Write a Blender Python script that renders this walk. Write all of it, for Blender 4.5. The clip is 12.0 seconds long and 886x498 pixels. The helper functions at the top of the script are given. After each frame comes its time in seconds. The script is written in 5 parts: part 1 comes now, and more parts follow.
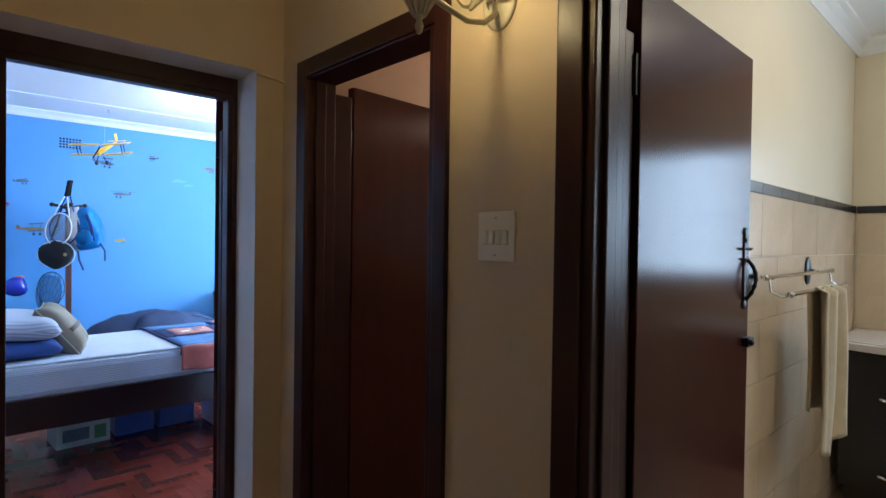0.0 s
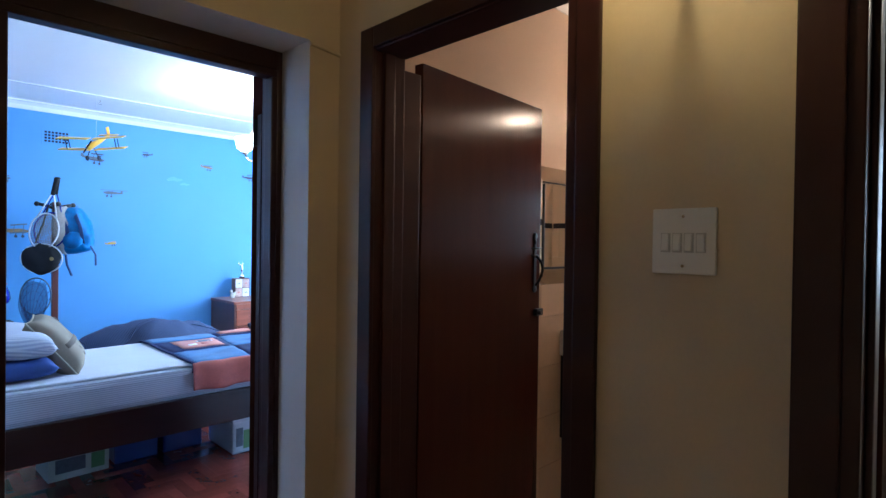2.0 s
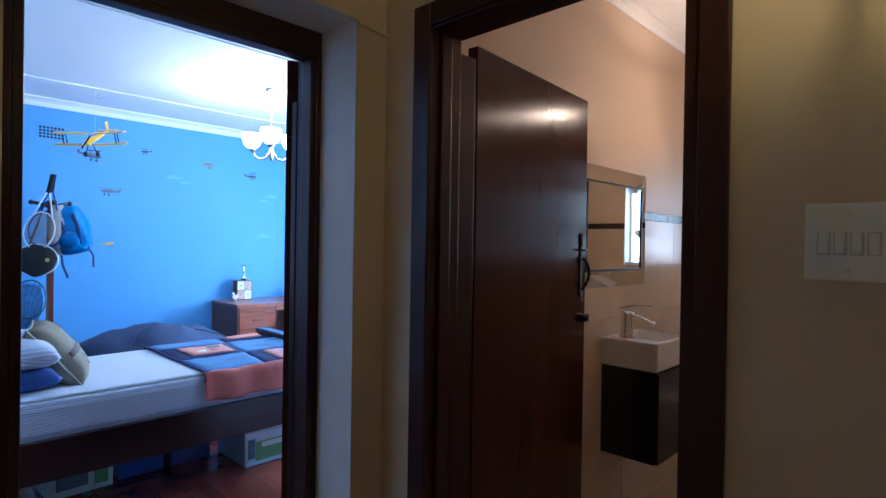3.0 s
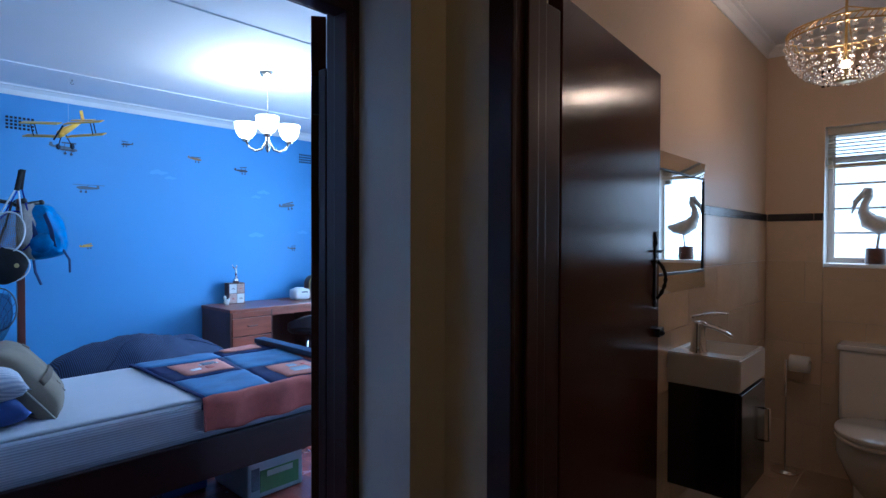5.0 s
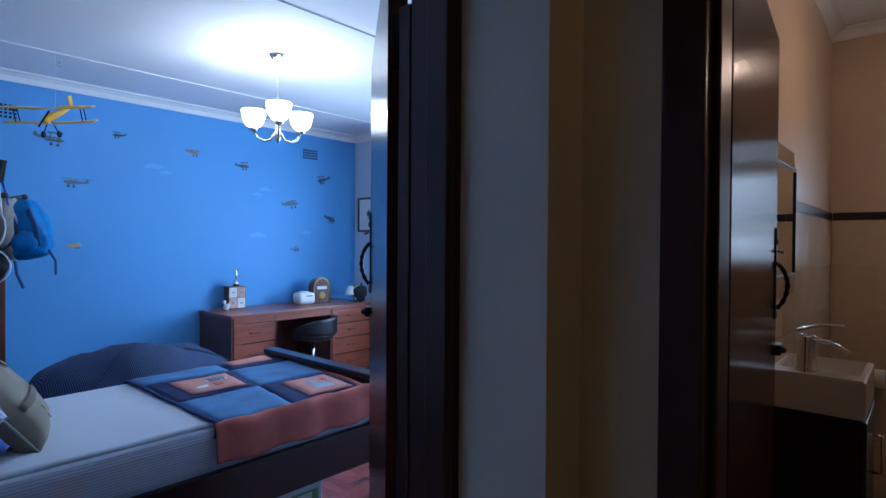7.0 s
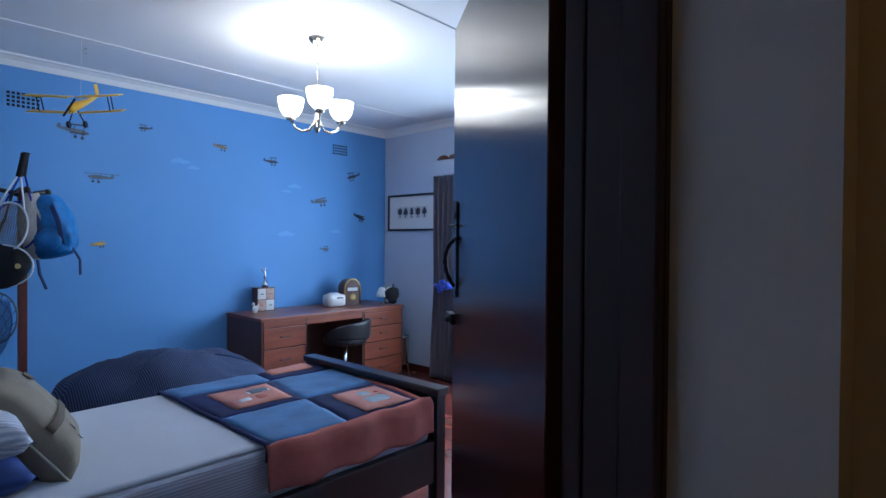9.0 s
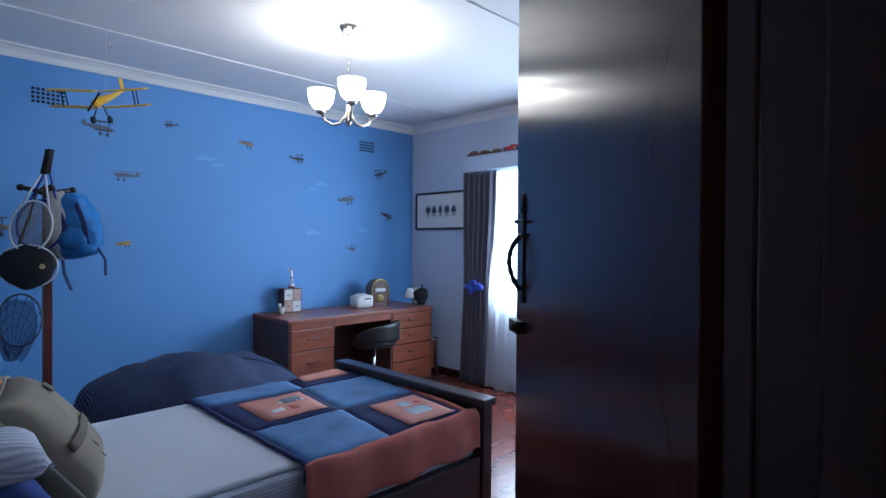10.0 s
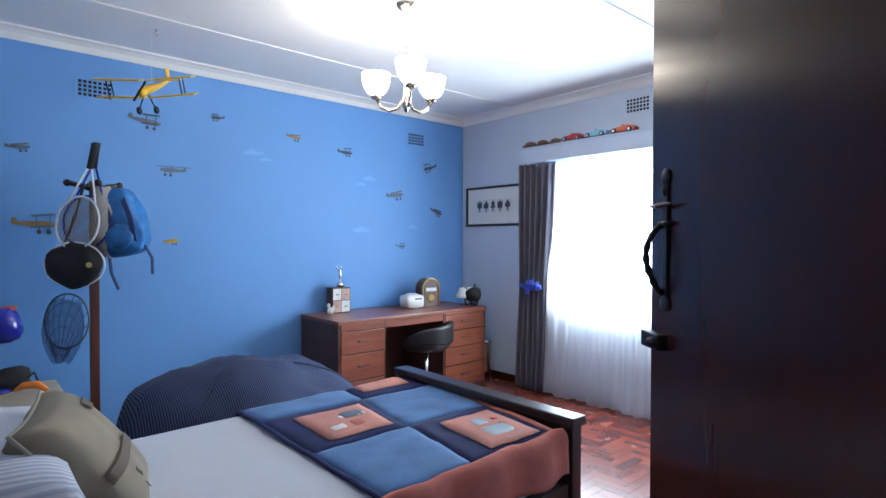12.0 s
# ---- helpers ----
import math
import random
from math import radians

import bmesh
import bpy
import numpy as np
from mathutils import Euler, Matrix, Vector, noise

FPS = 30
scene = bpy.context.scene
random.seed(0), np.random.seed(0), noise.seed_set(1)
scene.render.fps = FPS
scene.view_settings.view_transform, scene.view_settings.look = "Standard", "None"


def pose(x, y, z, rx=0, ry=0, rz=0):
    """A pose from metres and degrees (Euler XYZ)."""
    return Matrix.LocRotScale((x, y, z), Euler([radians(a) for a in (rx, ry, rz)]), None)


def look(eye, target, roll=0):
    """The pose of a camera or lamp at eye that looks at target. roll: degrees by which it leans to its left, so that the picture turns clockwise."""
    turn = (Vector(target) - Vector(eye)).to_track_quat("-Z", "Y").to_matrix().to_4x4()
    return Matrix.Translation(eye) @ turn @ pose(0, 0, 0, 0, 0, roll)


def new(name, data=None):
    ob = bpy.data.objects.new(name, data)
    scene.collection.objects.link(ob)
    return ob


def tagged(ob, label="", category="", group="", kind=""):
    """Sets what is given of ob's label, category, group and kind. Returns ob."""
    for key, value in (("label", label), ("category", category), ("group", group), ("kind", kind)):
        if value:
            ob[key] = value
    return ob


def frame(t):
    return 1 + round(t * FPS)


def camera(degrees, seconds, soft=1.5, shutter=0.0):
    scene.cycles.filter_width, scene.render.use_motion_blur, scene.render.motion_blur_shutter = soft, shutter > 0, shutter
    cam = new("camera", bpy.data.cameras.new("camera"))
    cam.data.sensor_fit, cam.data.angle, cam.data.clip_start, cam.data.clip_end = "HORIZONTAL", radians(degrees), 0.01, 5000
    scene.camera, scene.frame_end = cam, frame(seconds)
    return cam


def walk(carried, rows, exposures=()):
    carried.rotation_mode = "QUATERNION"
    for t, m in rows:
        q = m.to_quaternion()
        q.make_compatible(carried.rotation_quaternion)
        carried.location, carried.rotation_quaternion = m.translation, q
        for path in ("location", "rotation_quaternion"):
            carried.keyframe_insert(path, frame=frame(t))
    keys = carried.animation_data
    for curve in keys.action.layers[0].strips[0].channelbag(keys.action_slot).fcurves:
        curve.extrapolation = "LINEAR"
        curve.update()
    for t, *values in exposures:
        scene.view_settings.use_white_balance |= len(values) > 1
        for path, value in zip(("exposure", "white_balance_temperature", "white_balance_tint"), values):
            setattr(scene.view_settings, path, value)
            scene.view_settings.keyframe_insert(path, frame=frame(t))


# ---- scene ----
cam = camera(78.0, 12.0)
PATH = [
    (0, (-0.08, 0.049, 1.39), (1.286, 1.51, 1.364), 0.8),
    (0.5, (-0.084, 0.185, 1.397), (1.295, 1.633, 1.373), 0.8),
    (1, (-0.09, 0.292, 1.4), (1.302, 1.729, 1.376), 0.7),
    (1.5, (-0.097, 0.409, 1.391), (1.305, 1.836, 1.368), 0.7),
    (2, (-0.101, 0.561, 1.394), (1.312, 1.976, 1.376), 0.8),
    (2.5, (-0.113, 0.691, 1.39), (1.312, 2.094, 1.374), 0.9),
    (3, (-0.124, 0.838, 1.39), (1.314, 2.228, 1.377), 0.9),
    (3.2, (-0.125, 0.882, 1.39), (1.315, 2.269, 1.377), 1.0),
    (4.8, (-0.01, 1.233, 1.42), (1.459, 2.59, 1.386), 0.4),
    (5, (0.004, 1.277, 1.42), (1.478, 2.629, 1.386), 0.2),
    (5.5, (0.042, 1.38, 1.415), (1.524, 2.723, 1.381), 0.3),
    (6, (0.063, 1.507, 1.415), (1.552, 2.842, 1.386), 0.3),
    (6.5, (0.074, 1.617, 1.409), (1.568, 2.946, 1.382), 0.3),
    (7, (0.093, 1.712, 1.401), (1.593, 3.034, 1.377), 0.4),
    (9, (0.143, 2.087, 1.38), (1.614, 3.442, 1.361), 0.5),
    (9.5, (0.171, 2.192, 1.377), (1.617, 3.573, 1.356), 0.4),
    (10, (0.203, 2.296, 1.375), (1.626, 3.701, 1.354), 0.4),
    (10.5, (0.23, 2.376, 1.375), (1.628, 3.805, 1.351), 0.4),
    (11, (0.243, 2.442, 1.369), (1.619, 3.893, 1.345), 0.3),
    (11.5, (0.264, 2.515, 1.364), (1.614, 3.991, 1.34), 0.3),
    (12, (0.29, 2.605, 1.36), (1.615, 4.103, 1.333), 0.2),
]
walk(cam, [(t, look(eye, target, roll)) for t, eye, target, roll in PATH],
     [(0, 0.68, 5350, 6), (2.5, 0.58, 5050, 5), (3.2, 0.25, 4850, 5), (5, -0.5, 4700, 5), (5.5, -0.6, 4750, 5), (7, -0.72, 5000, 7), (9, -0.87, 5700, 9), (9.5, -0.87, 5850, 10), (10.5, -0.92, 6100, 10), (11.2, -0.6, 6500, 10), (12, -0.25, 6900, 10)])
# ---- world and large lights ----
world = bpy.data.worlds.new("sky")
scene.world = world
world.use_nodes = True
_n = world.node_tree.nodes
_sky = _n.new("ShaderNodeTexSky")
_sky.sky_type, _sky.sun_disc = "NISHITA", False
_sky.sun_elevation, _sky.sun_rotation = radians(50), radians(200)
world.node_tree.links.new(_sky.outputs[0], _n["Background"].inputs[0])
_n["Background"].inputs[1].default_value = 0.12


def sun(name, energy, elev, rot):
    d = bpy.data.lights.new(name, "SUN")
    d.energy, d.angle, d.color = energy, radians(0.5), (1, 0.95, 0.88)
    o = new(name, d)
    o.matrix_world = pose(0, 0, 10, 90 - elev, 0, rot)
    return o


def area(name, loc, target, w, h, watts, col):
    d = bpy.data.lights.new(name, "AREA")
    d.shape, d.size, d.size_y, d.energy, d.color = "RECTANGLE", w, h, watts, col
    o = new(name, d)
    o.matrix_world = look(loc, target)
    return o


def bulb(name, loc, watts, col, r=0.03):
    d = bpy.data.lights.new(name, "POINT")
    d.energy, d.color, d.shadow_soft_size = watts, col, r
    o = new(name, d)
    o.location = loc
    return o


sun("sun", 3.0, 50, 20)
DAY = (0.66, 0.83, 1.0)
area("bedroom_daylight", (4.36, 4.62, 1.42), (0, 4.62, 1.30), 1.95, 1.25, 215, DAY)
area("toilet_daylight", (4.10, 1.61, 1.55), (0, 1.61, 1.45), 0.38, 0.56, 2.0, (0.80, 0.90, 1.0))
area("bathroom_daylight", (4.16, -0.60, 1.62), (0, -0.60, 1.5), 1.10, 0.95, 10, (0.66, 0.83, 1.0))
WARM = (1.0, 0.71, 0.30)
bulb("hall_bulb", (0.715, 0.985, 2.03), 5.0, WARM, 0.02)
bulb("toilet_bulb", (2.72, 1.58, 2.165), 13, (1.0, 0.62, 0.38), 0.03)
bulb("bathroom_bulb", (2.3, -0.25, 2.42), 12, (1.0, 0.78, 0.5), 0.05)


# ---- materials ----
def mat(name, col, rough=0.5, metal=0.0, var=0.12, scale=6.0, fine=70.0, bump=0.08, coat=0.0, stretch=(1, 1, 1), rnd=0.0, island=0.0, sheen=0.0, spec=0.5, rvar=0.17):
    m = bpy.data.materials.new(name)
    m.use_nodes = True
    nt = m.node_tree
    N, L = nt.nodes, nt.links
    b = N["Principled BSDF"]
    tc, mp = N.new("ShaderNodeTexCoord"), N.new("ShaderNodeMapping")
    L.new(tc.outputs["Object"], mp.inputs[0])
    mp.inputs["Scale"].default_value = stretch
    n1, n2 = N.new("ShaderNodeTexNoise"), N.new("ShaderNodeTexNoise")
    for n, s, d in ((n1, scale, 4.0), (n2, fine, 3.0)):
        n.inputs["Scale"].default_value, n.inputs["Detail"].default_value = s, d
        L.new(mp.outputs[0], n.inputs[0])
    mix = N.new("ShaderNodeMath")
    mix.operation = "MULTIPLY_ADD"
    L.new(n2.outputs[0], mix.inputs[0])
    mix.inputs[1].default_value = 0.4
    L.new(n1.outputs[0], mix.inputs[2])
    val = N.new("ShaderNodeMapRange")
    val.inputs[1].default_value, val.inputs[2].default_value = 0.35, 1.05
    val.inputs[3].default_value, val.inputs[4].default_value = 1 - var, 1 + var
    L.new(mix.outputs[0], val.inputs[0])
    hsv = N.new("ShaderNodeHueSaturation")
    hsv.inputs["Color"].default_value = (*col, 1)
    out = val.outputs[0]
    if rnd or island:
        src = N.new("ShaderNodeObjectInfo").outputs["Random"] if rnd else N.new("ShaderNodeNewGeometry").outputs["Random Per Island"]
        r = N.new("ShaderNodeMapRange")
        amt = rnd or island
        r.inputs[3].default_value, r.inputs[4].default_value = 1 - amt, 1 + amt
        L.new(src, r.inputs[0])
        mu = N.new("ShaderNodeMath")
        mu.operation = "MULTIPLY"
        L.new(out, mu.inputs[0])
        L.new(r.outputs[0], mu.inputs[1])
        out = mu.outputs[0]
    L.new(out, hsv.inputs["Value"])
    L.new(hsv.outputs[0], b.inputs["Base Color"])
    rr = N.new("ShaderNodeMapRange")
    rr.inputs[3].default_value, rr.inputs[4].default_value = max(0.02, rough * (1 - rvar)), min(1, rough * (1 + rvar))
    L.new(n1.outputs[0], rr.inputs[0])
    L.new(rr.outputs[0], b.inputs["Roughness"])
    b.inputs["Metallic"].default_value = metal
    b.inputs["Coat Weight"].default_value = coat
    b.inputs["Coat Roughness"].default_value = 0.18
    b.inputs["Sheen Weight"].default_value = sheen
    b.inputs["Specular IOR Level"].default_value = spec
    if bump:
        bp = N.new("ShaderNodeBump")
        bp.inputs["Strength"].default_value = bump
        bp.inputs["Distance"].default_value = 0.004
        L.new(mix.outputs[0], bp.inputs["Height"])
        L.new(bp.outputs[0], b.inputs["Normal"])
    return m


def striped(name, ca, cb, per_metre, axis=1, rough=0.85, sharp=0.5, bump=0.3):
    """Woven stripes along one axis."""
    m = mat(name, ca, rough, bump=0.0, var=0.1)
    N, L = m.node_tree.nodes, m.node_tree.links
    b = N["Principled BSDF"]
    tc = N.new("ShaderNodeTexCoord")
    w = N.new("ShaderNodeTexWave")
    w.bands_direction = "XYZ"[axis]
    w.inputs["Scale"].default_value = per_metre / 3.1831
    w.inputs["Distortion"].default_value = 0.3
    w.inputs["Detail"].default_value = 1
    L.new(tc.outputs["Object"], w.inputs[0])
    ramp = N.new("ShaderNodeValToRGB")
    ramp.color_ramp.elements[0].position, ramp.color_ramp.elements[1].position = sharp - 0.2, sharp + 0.2
    ramp.color_ramp.elements[0].color, ramp.color_ramp.elements[1].color = (*ca, 1), (*cb, 1)
    L.new(w.outputs[0], ramp.inputs[0])
    L.new(ramp.outputs[0], b.inputs["Base Color"])
    bp = N.new("ShaderNodeBump")
    bp.inputs["Strength"].default_value, bp.inputs["Distance"].default_value = bump, 0.004
    L.new(w.outputs[0], bp.inputs["Height"])
    L.new(bp.outputs[0], b.inputs["Normal"])
    return m


def glow(name, col, strength):
    m = bpy.data.materials.new(name)
    m.use_nodes = True
    b = m.node_tree.nodes["Principled BSDF"]
    b.inputs["Base Color"].default_value = (*col, 1)
    b.inputs["Emission Color"].default_value = (*col, 1)
    b.inputs["Emission Strength"].default_value = strength
    return m


def glass(name, col=(1, 1, 1), rough=0.0):
    m = bpy.data.materials.new(name)
    m.use_nodes = True
    b = m.node_tree.nodes["Principled BSDF"]
    b.inputs["Base Color"].default_value = (*col, 1)
    b.inputs["Transmission Weight"].default_value = 1
    b.inputs["Roughness"].default_value = rough
    b.inputs["IOR"].default_value = 1.45
    return m


def sheer_cloth(name, col, opac):
    m = bpy.data.materials.new(name)
    m.use_nodes = True
    N, L = m.node_tree.nodes, m.node_tree.links
    N.remove(N["Principled BSDF"])
    d, tl, tr, m1, m2 = (N.new("ShaderNode" + k) for k in ("BsdfDiffuse", "BsdfTranslucent", "BsdfTransparent", "MixShader", "MixShader"))
    d.inputs[0].default_value = tl.inputs[0].default_value = (*col, 1)
    m1.inputs[0].default_value = 0.6
    L.new(d.outputs[0], m1.inputs[1])
    L.new(tl.outputs[0], m1.inputs[2])
    m2.inputs[0].default_value = opac
    L.new(tr.outputs[0], m2.inputs[1])
    L.new(m1.outputs[0], m2.inputs[2])
    L.new(m2.outputs[0], N["Material Output"].inputs[0])
    return m


HALL = mat("hall_paint", (0.58, 0.47, 0.33), 0.55, var=0.06, scale=2.5, fine=120, bump=0.12)
REVEAL = mat("reveal_plaster", (0.66, 0.62, 0.58), 0.6, var=0.05, scale=3, bump=0.1)
BLUE = mat("blue_paint", (0.115, 0.30, 0.62), 0.6, var=0.05, scale=1.5, fine=120, bump=0.08)
PALE = mat("pale_blue_paint", (0.50, 0.57, 0.68), 0.6, var=0.04, scale=1.5, fine=120, bump=0.08)
WHITE = mat("white_ceiling_paint", (0.80, 0.80, 0.80), 0.7, var=0.03, scale=1.2, fine=90, bump=0.06)
TPAINT = mat("toilet_paint", (0.60, 0.47, 0.34), 0.4, var=0.05, scale=2, fine=100, bump=0.08)
BPAINT = mat("bathroom_paint", (0.74, 0.66, 0.50), 0.35, var=0.05, scale=2, fine=100, bump=0.08)
DARKWOOD = mat("dark_varnished_wood", (0.048, 0.012, 0.009), 0.215, rvar=0.08, var=0.16, scale=3, fine=26, bump=0.0, spec=0.21, stretch=(6, 6, 0.6))
_b = DARKWOOD.node_tree.nodes["Principled BSDF"]
_t = DARKWOOD.node_tree.nodes.new("ShaderNodeTangent")
_t.direction_type, _t.axis = "RADIAL", "Z"
DARKWOOD.node_tree.links.new(_t.outputs[0], _b.inputs["Tangent"])
_b.inputs["Anisotropic"].default_value = 0.7
FRAMEWOOD = mat("dark_frame_wood", (0.034, 0.010, 0.010), 0.35, rvar=0.05, var=0.15, scale=4, fine=30, bump=0.0, spec=0.3, stretch=(5, 5, 0.6))
BEDWOOD = mat("dark_bed_wood", (0.022, 0.010, 0.011), 0.3, var=0.3, scale=4, fine=30, bump=0.04, coat=0.3, stretch=(0.8, 4, 4))
DESKWOOD = mat("red_brown_desk_wood", (0.24, 0.066, 0.036), 0.32, var=0.35, scale=3, fine=24, bump=0.04, coat=0.2, stretch=(0.6, 5, 7))
DESKSIDE = mat("desk_side_wood", (0.10, 0.040, 0.030), 0.35, var=0.3, scale=3, fine=24, bump=0.04, stretch=(5, 5, 0.7))
POLEWOOD = mat("pole_wood", (0.11, 0.032, 0.022), 0.35, var=0.3, scale=4, stretch=(5, 5, 0.6), bump=0.03)
PARQUET = mat("parquet_block", (0.21, 0.046, 0.030), 0.26, var=0.3, scale=5, fine=40, bump=0.03, coat=0.3, rnd=0.32)
PARQUET2 = mat("parquet_block_far", (0.21, 0.046, 0.030), 0.26, var=0.3, scale=5, fine=40, bump=0.03, coat=0.3, island=0.32)
GAP = mat("parquet_joint", (0.26, 0.13, 0.08), 0.6)
TILE = mat("beige_tile", (0.62, 0.50, 0.36), 0.22, var=0.08, scale=5, fine=40, bump=0.02, rnd=0.05)
GROUT = mat("grout", (0.62, 0.56, 0.46), 0.8)
STRIP = mat("dark_dado_tile", (0.030, 0.026, 0.030), 0.25, var=0.2, bump=0.02)
FTILE = mat("floor_tile", (0.42, 0.30, 0.20), 0.3, var=0.1, bump=0.02, rnd=0.06)
IRON = mat("black_iron", (0.018, 0.018, 0.022), 0.42, metal=0.6, var=0.2, bump=0.2, fine=150)
CHROME = mat("chrome", (0.82, 0.82, 0.84), 0.08, metal=1.0, var=0.02, bump=0)
NICKEL = mat("brushed_nickel", (0.62, 0.56, 0.46), 0.25, metal=1.0, var=0.05, bump=0.02)
BRASS = mat("old_brass", (0.55, 0.40, 0.16), 0.3, metal=1.0, var=0.1, bump=0.02)
CREAMIRON = mat("cream_painted_iron", (0.66, 0.60, 0.45), 0.5, var=0.15, bump=0.2)
PLASTIC = mat("white_plastic", (0.78, 0.77, 0.74), 0.35, var=0.03, bump=0)
# Greyer plastic: the faint shade round the switch rockers, put into colour.
ROCKERSHADE = mat("shadowed_switch_plastic", (0.52, 0.51, 0.49), 0.4, var=0.03, bump=0)
PORCELAIN = mat("white_porcelain", (0.80, 0.78, 0.75), 0.12, var=0.02, bump=0, coat=0.4)
BLACKCAB = mat("black_gloss_cabinet", (0.012, 0.010, 0.012), 0.2, var=0.2, bump=0.01, coat=0.3)
SHEET = striped("white_striped_sheet", (0.62, 0.63, 0.69), (0.44, 0.46, 0.55), 95, axis=2)
SHEETTOP = mat("white_sheet", (0.64, 0.65, 0.70), 0.9, var=0.06, scale=4, fine=160, bump=0.3)
PILLOW = striped("striped_pillow_cotton", (0.68, 0.68, 0.74), (0.44, 0.47, 0.58), 75, axis=1)
BLUEPILLOW = mat("blue_pillow_cotton", (0.05, 0.09, 0.30), 0.9, var=0.1, bump=0.2)
KHAKI = mat("khaki_canvas", (0.25, 0.205, 0.15), 0.9, var=0.18, scale=9, fine=200, bump=0.35)
KHAKIDARK = mat("brown_strap", (0.13, 0.10, 0.075), 0.85, var=0.15, bump=0.3)
PIPING = mat("khaki_piping", (0.40, 0.37, 0.28), 0.9)
DENIM = mat("light_blue_fleece", (0.062, 0.155, 0.33), 0.95, var=0.42, scale=9, fine=180, bump=0.5, sheen=0.06)
NAVY = mat("navy_fleece", (0.006, 0.013, 0.078), 0.95, var=0.42, scale=9, fine=180, bump=0.4, sheen=0.0)
CORAL = mat("coral_cotton", (0.47, 0.13, 0.10), 0.9, var=0.3, scale=10, fine=160, bump=0.4)
PATCH = mat("salmon_patch", (0.56, 0.23, 0.18), 0.9, var=0.3, bump=0.3)
CORD = striped("navy_corduroy", (0.008, 0.013, 0.045), (0.058, 0.085, 0.18), 105, axis=0, sharp=0.55, bump=0.6)
CURTAIN = mat("grey_curtain", (0.105, 0.10, 0.13), 0.9, var=0.12, scale=8, fine=200, bump=0.25)
SHEER = sheer_cloth("white_sheer", (0.86, 0.88, 0.92), 0.72)
TIE = mat("blue_tie", (0.03, 0.07, 0.42), 0.5, var=0.3, scale=30)
LEATHER = mat("black_leather", (0.012, 0.012, 0.014), 0.35, var=0.2, fine=120, bump=0.2)
PACKBLUE = mat("blue_nylon", (0.015, 0.155, 0.42), 0.5, var=0.5, scale=16, fine=120, bump=0.4)
PACKDARK = mat("dark_blue_nylon", (0.02, 0.05, 0.16), 0.6, var=0.2, bump=0.3)
GREYBAG = mat("grey_mesh_bag", (0.42, 0.40, 0.38), 0.8, var=0.2, scale=60, bump=0.5)
BLACKCLOTH = mat("black_cloth", (0.012, 0.012, 0.015), 0.85, var=0.2, bump=0.3)
NAVYNET = mat("navy_net", (0.02, 0.03, 0.10), 0.8)
WHITEFRAME = mat("white_racket_frame", (0.72, 0.72, 0.74), 0.3, bump=0)
STRINGS = mat("racket_string", (0.22, 0.15, 0.09), 0.6, bump=0)
COBALT = mat("cobalt_enamel", (0.015, 0.02, 0.30), 0.2, coat=0.5, bump=0)
ORANGE = mat("orange_plastic", (0.80, 0.20, 0.02), 0.4, bump=0)
BEIGE = mat("beige_laminate", (0.42, 0.36, 0.26), 0.4, var=0.1)
YELLOW = mat("yellow_paint", (0.80, 0.46, 0.02), 0.35, var=0.08, bump=0.02)
GREYPRINT = mat("grey_print", (0.10, 0.13, 0.17), 0.6, var=0.3, scale=40)
DARKPRINT = mat("dark_print", (0.045, 0.055, 0.085), 0.6, var=0.3, scale=40)
OCHREPRINT = mat("ochre_print", (0.27, 0.16, 0.07), 0.6, var=0.3, scale=40)
REDPRINT = mat("red_print", (0.50, 0.08, 0.06), 0.6, var=0.3, scale=40)
CLOUDPRINT = mat("cloud_print", (0.148, 0.352, 0.675), 0.6, var=0.1, scale=10)
PALEPRINT = mat("pale_print", (0.60, 0.61, 0.60), 0.7)
PAPER = mat("white_paper", (0.72, 0.72, 0.70), 0.7, var=0.03)
BLACKFRAME = mat("black_frame", (0.015, 0.015, 0.017), 0.35)
# Near-black that stands for the shade inside the air brick holes.
HOLESHADE = mat("hole_shade", (0.010, 0.011, 0.014), 0.9)
RED = mat("red_car_paint", (0.50, 0.025, 0.025), 0.25, coat=0.5, bump=0)
LIGHTBLUE = mat("light_blue_car_paint", (0.22, 0.50, 0.66), 0.25, coat=0.5, bump=0)
SALMON = mat("orange_red_car_paint", (0.66, 0.12, 0.06), 0.25, coat=0.5, bump=0)
TURTLE = mat("carved_brown_wood", (0.10, 0.045, 0.03), 0.4, var=0.35, scale=30, bump=0.4)
TOWEL = mat("beige_towel", (0.46, 0.38, 0.25), 0.95, var=0.15, scale=14, fine=220, bump=0.6, sheen=0.3)
GOLD = mat("gold_plastic", (0.36, 0.25, 0.09), 0.4, metal=0.5)
SILVER = mat("silver_cup_metal", (0.75, 0.75, 0.78), 0.15, metal=1.0, bump=0)
BIRD = mat("painted_wood_bird", (0.55, 0.54, 0.52), 0.7, var=0.2, scale=20, bump=0.3)
BLINDS = mat("pale_wood_blind", (0.62, 0.56, 0.44), 0.45, var=0.1)
LAMPGLOW = glow("lit_glass_shade", (1.0, 0.95, 0.88), 16)
BULBGLOW = glow("lit_bulb", (1.0, 0.72, 0.45), 60)
SKYGLOW = glow("bright_sky_backdrop", (0.90, 0.96, 1.0), 3)
CRYSTAL = glass("crystal", (1, 0.96, 0.90), 0.03)
PANE = glass("window_glass")
MIRROR = mat("mirror_silver", (0.90, 0.92, 0.92), 0.01, metal=1.0, var=0.0, bump=0)
CLEARBOX = mat("frosted_clear_plastic", (0.45, 0.52, 0.58), 0.25, var=0.1)
BLUEBOX = mat("blue_plastic_box", (0.02, 0.05, 0.22), 0.35)
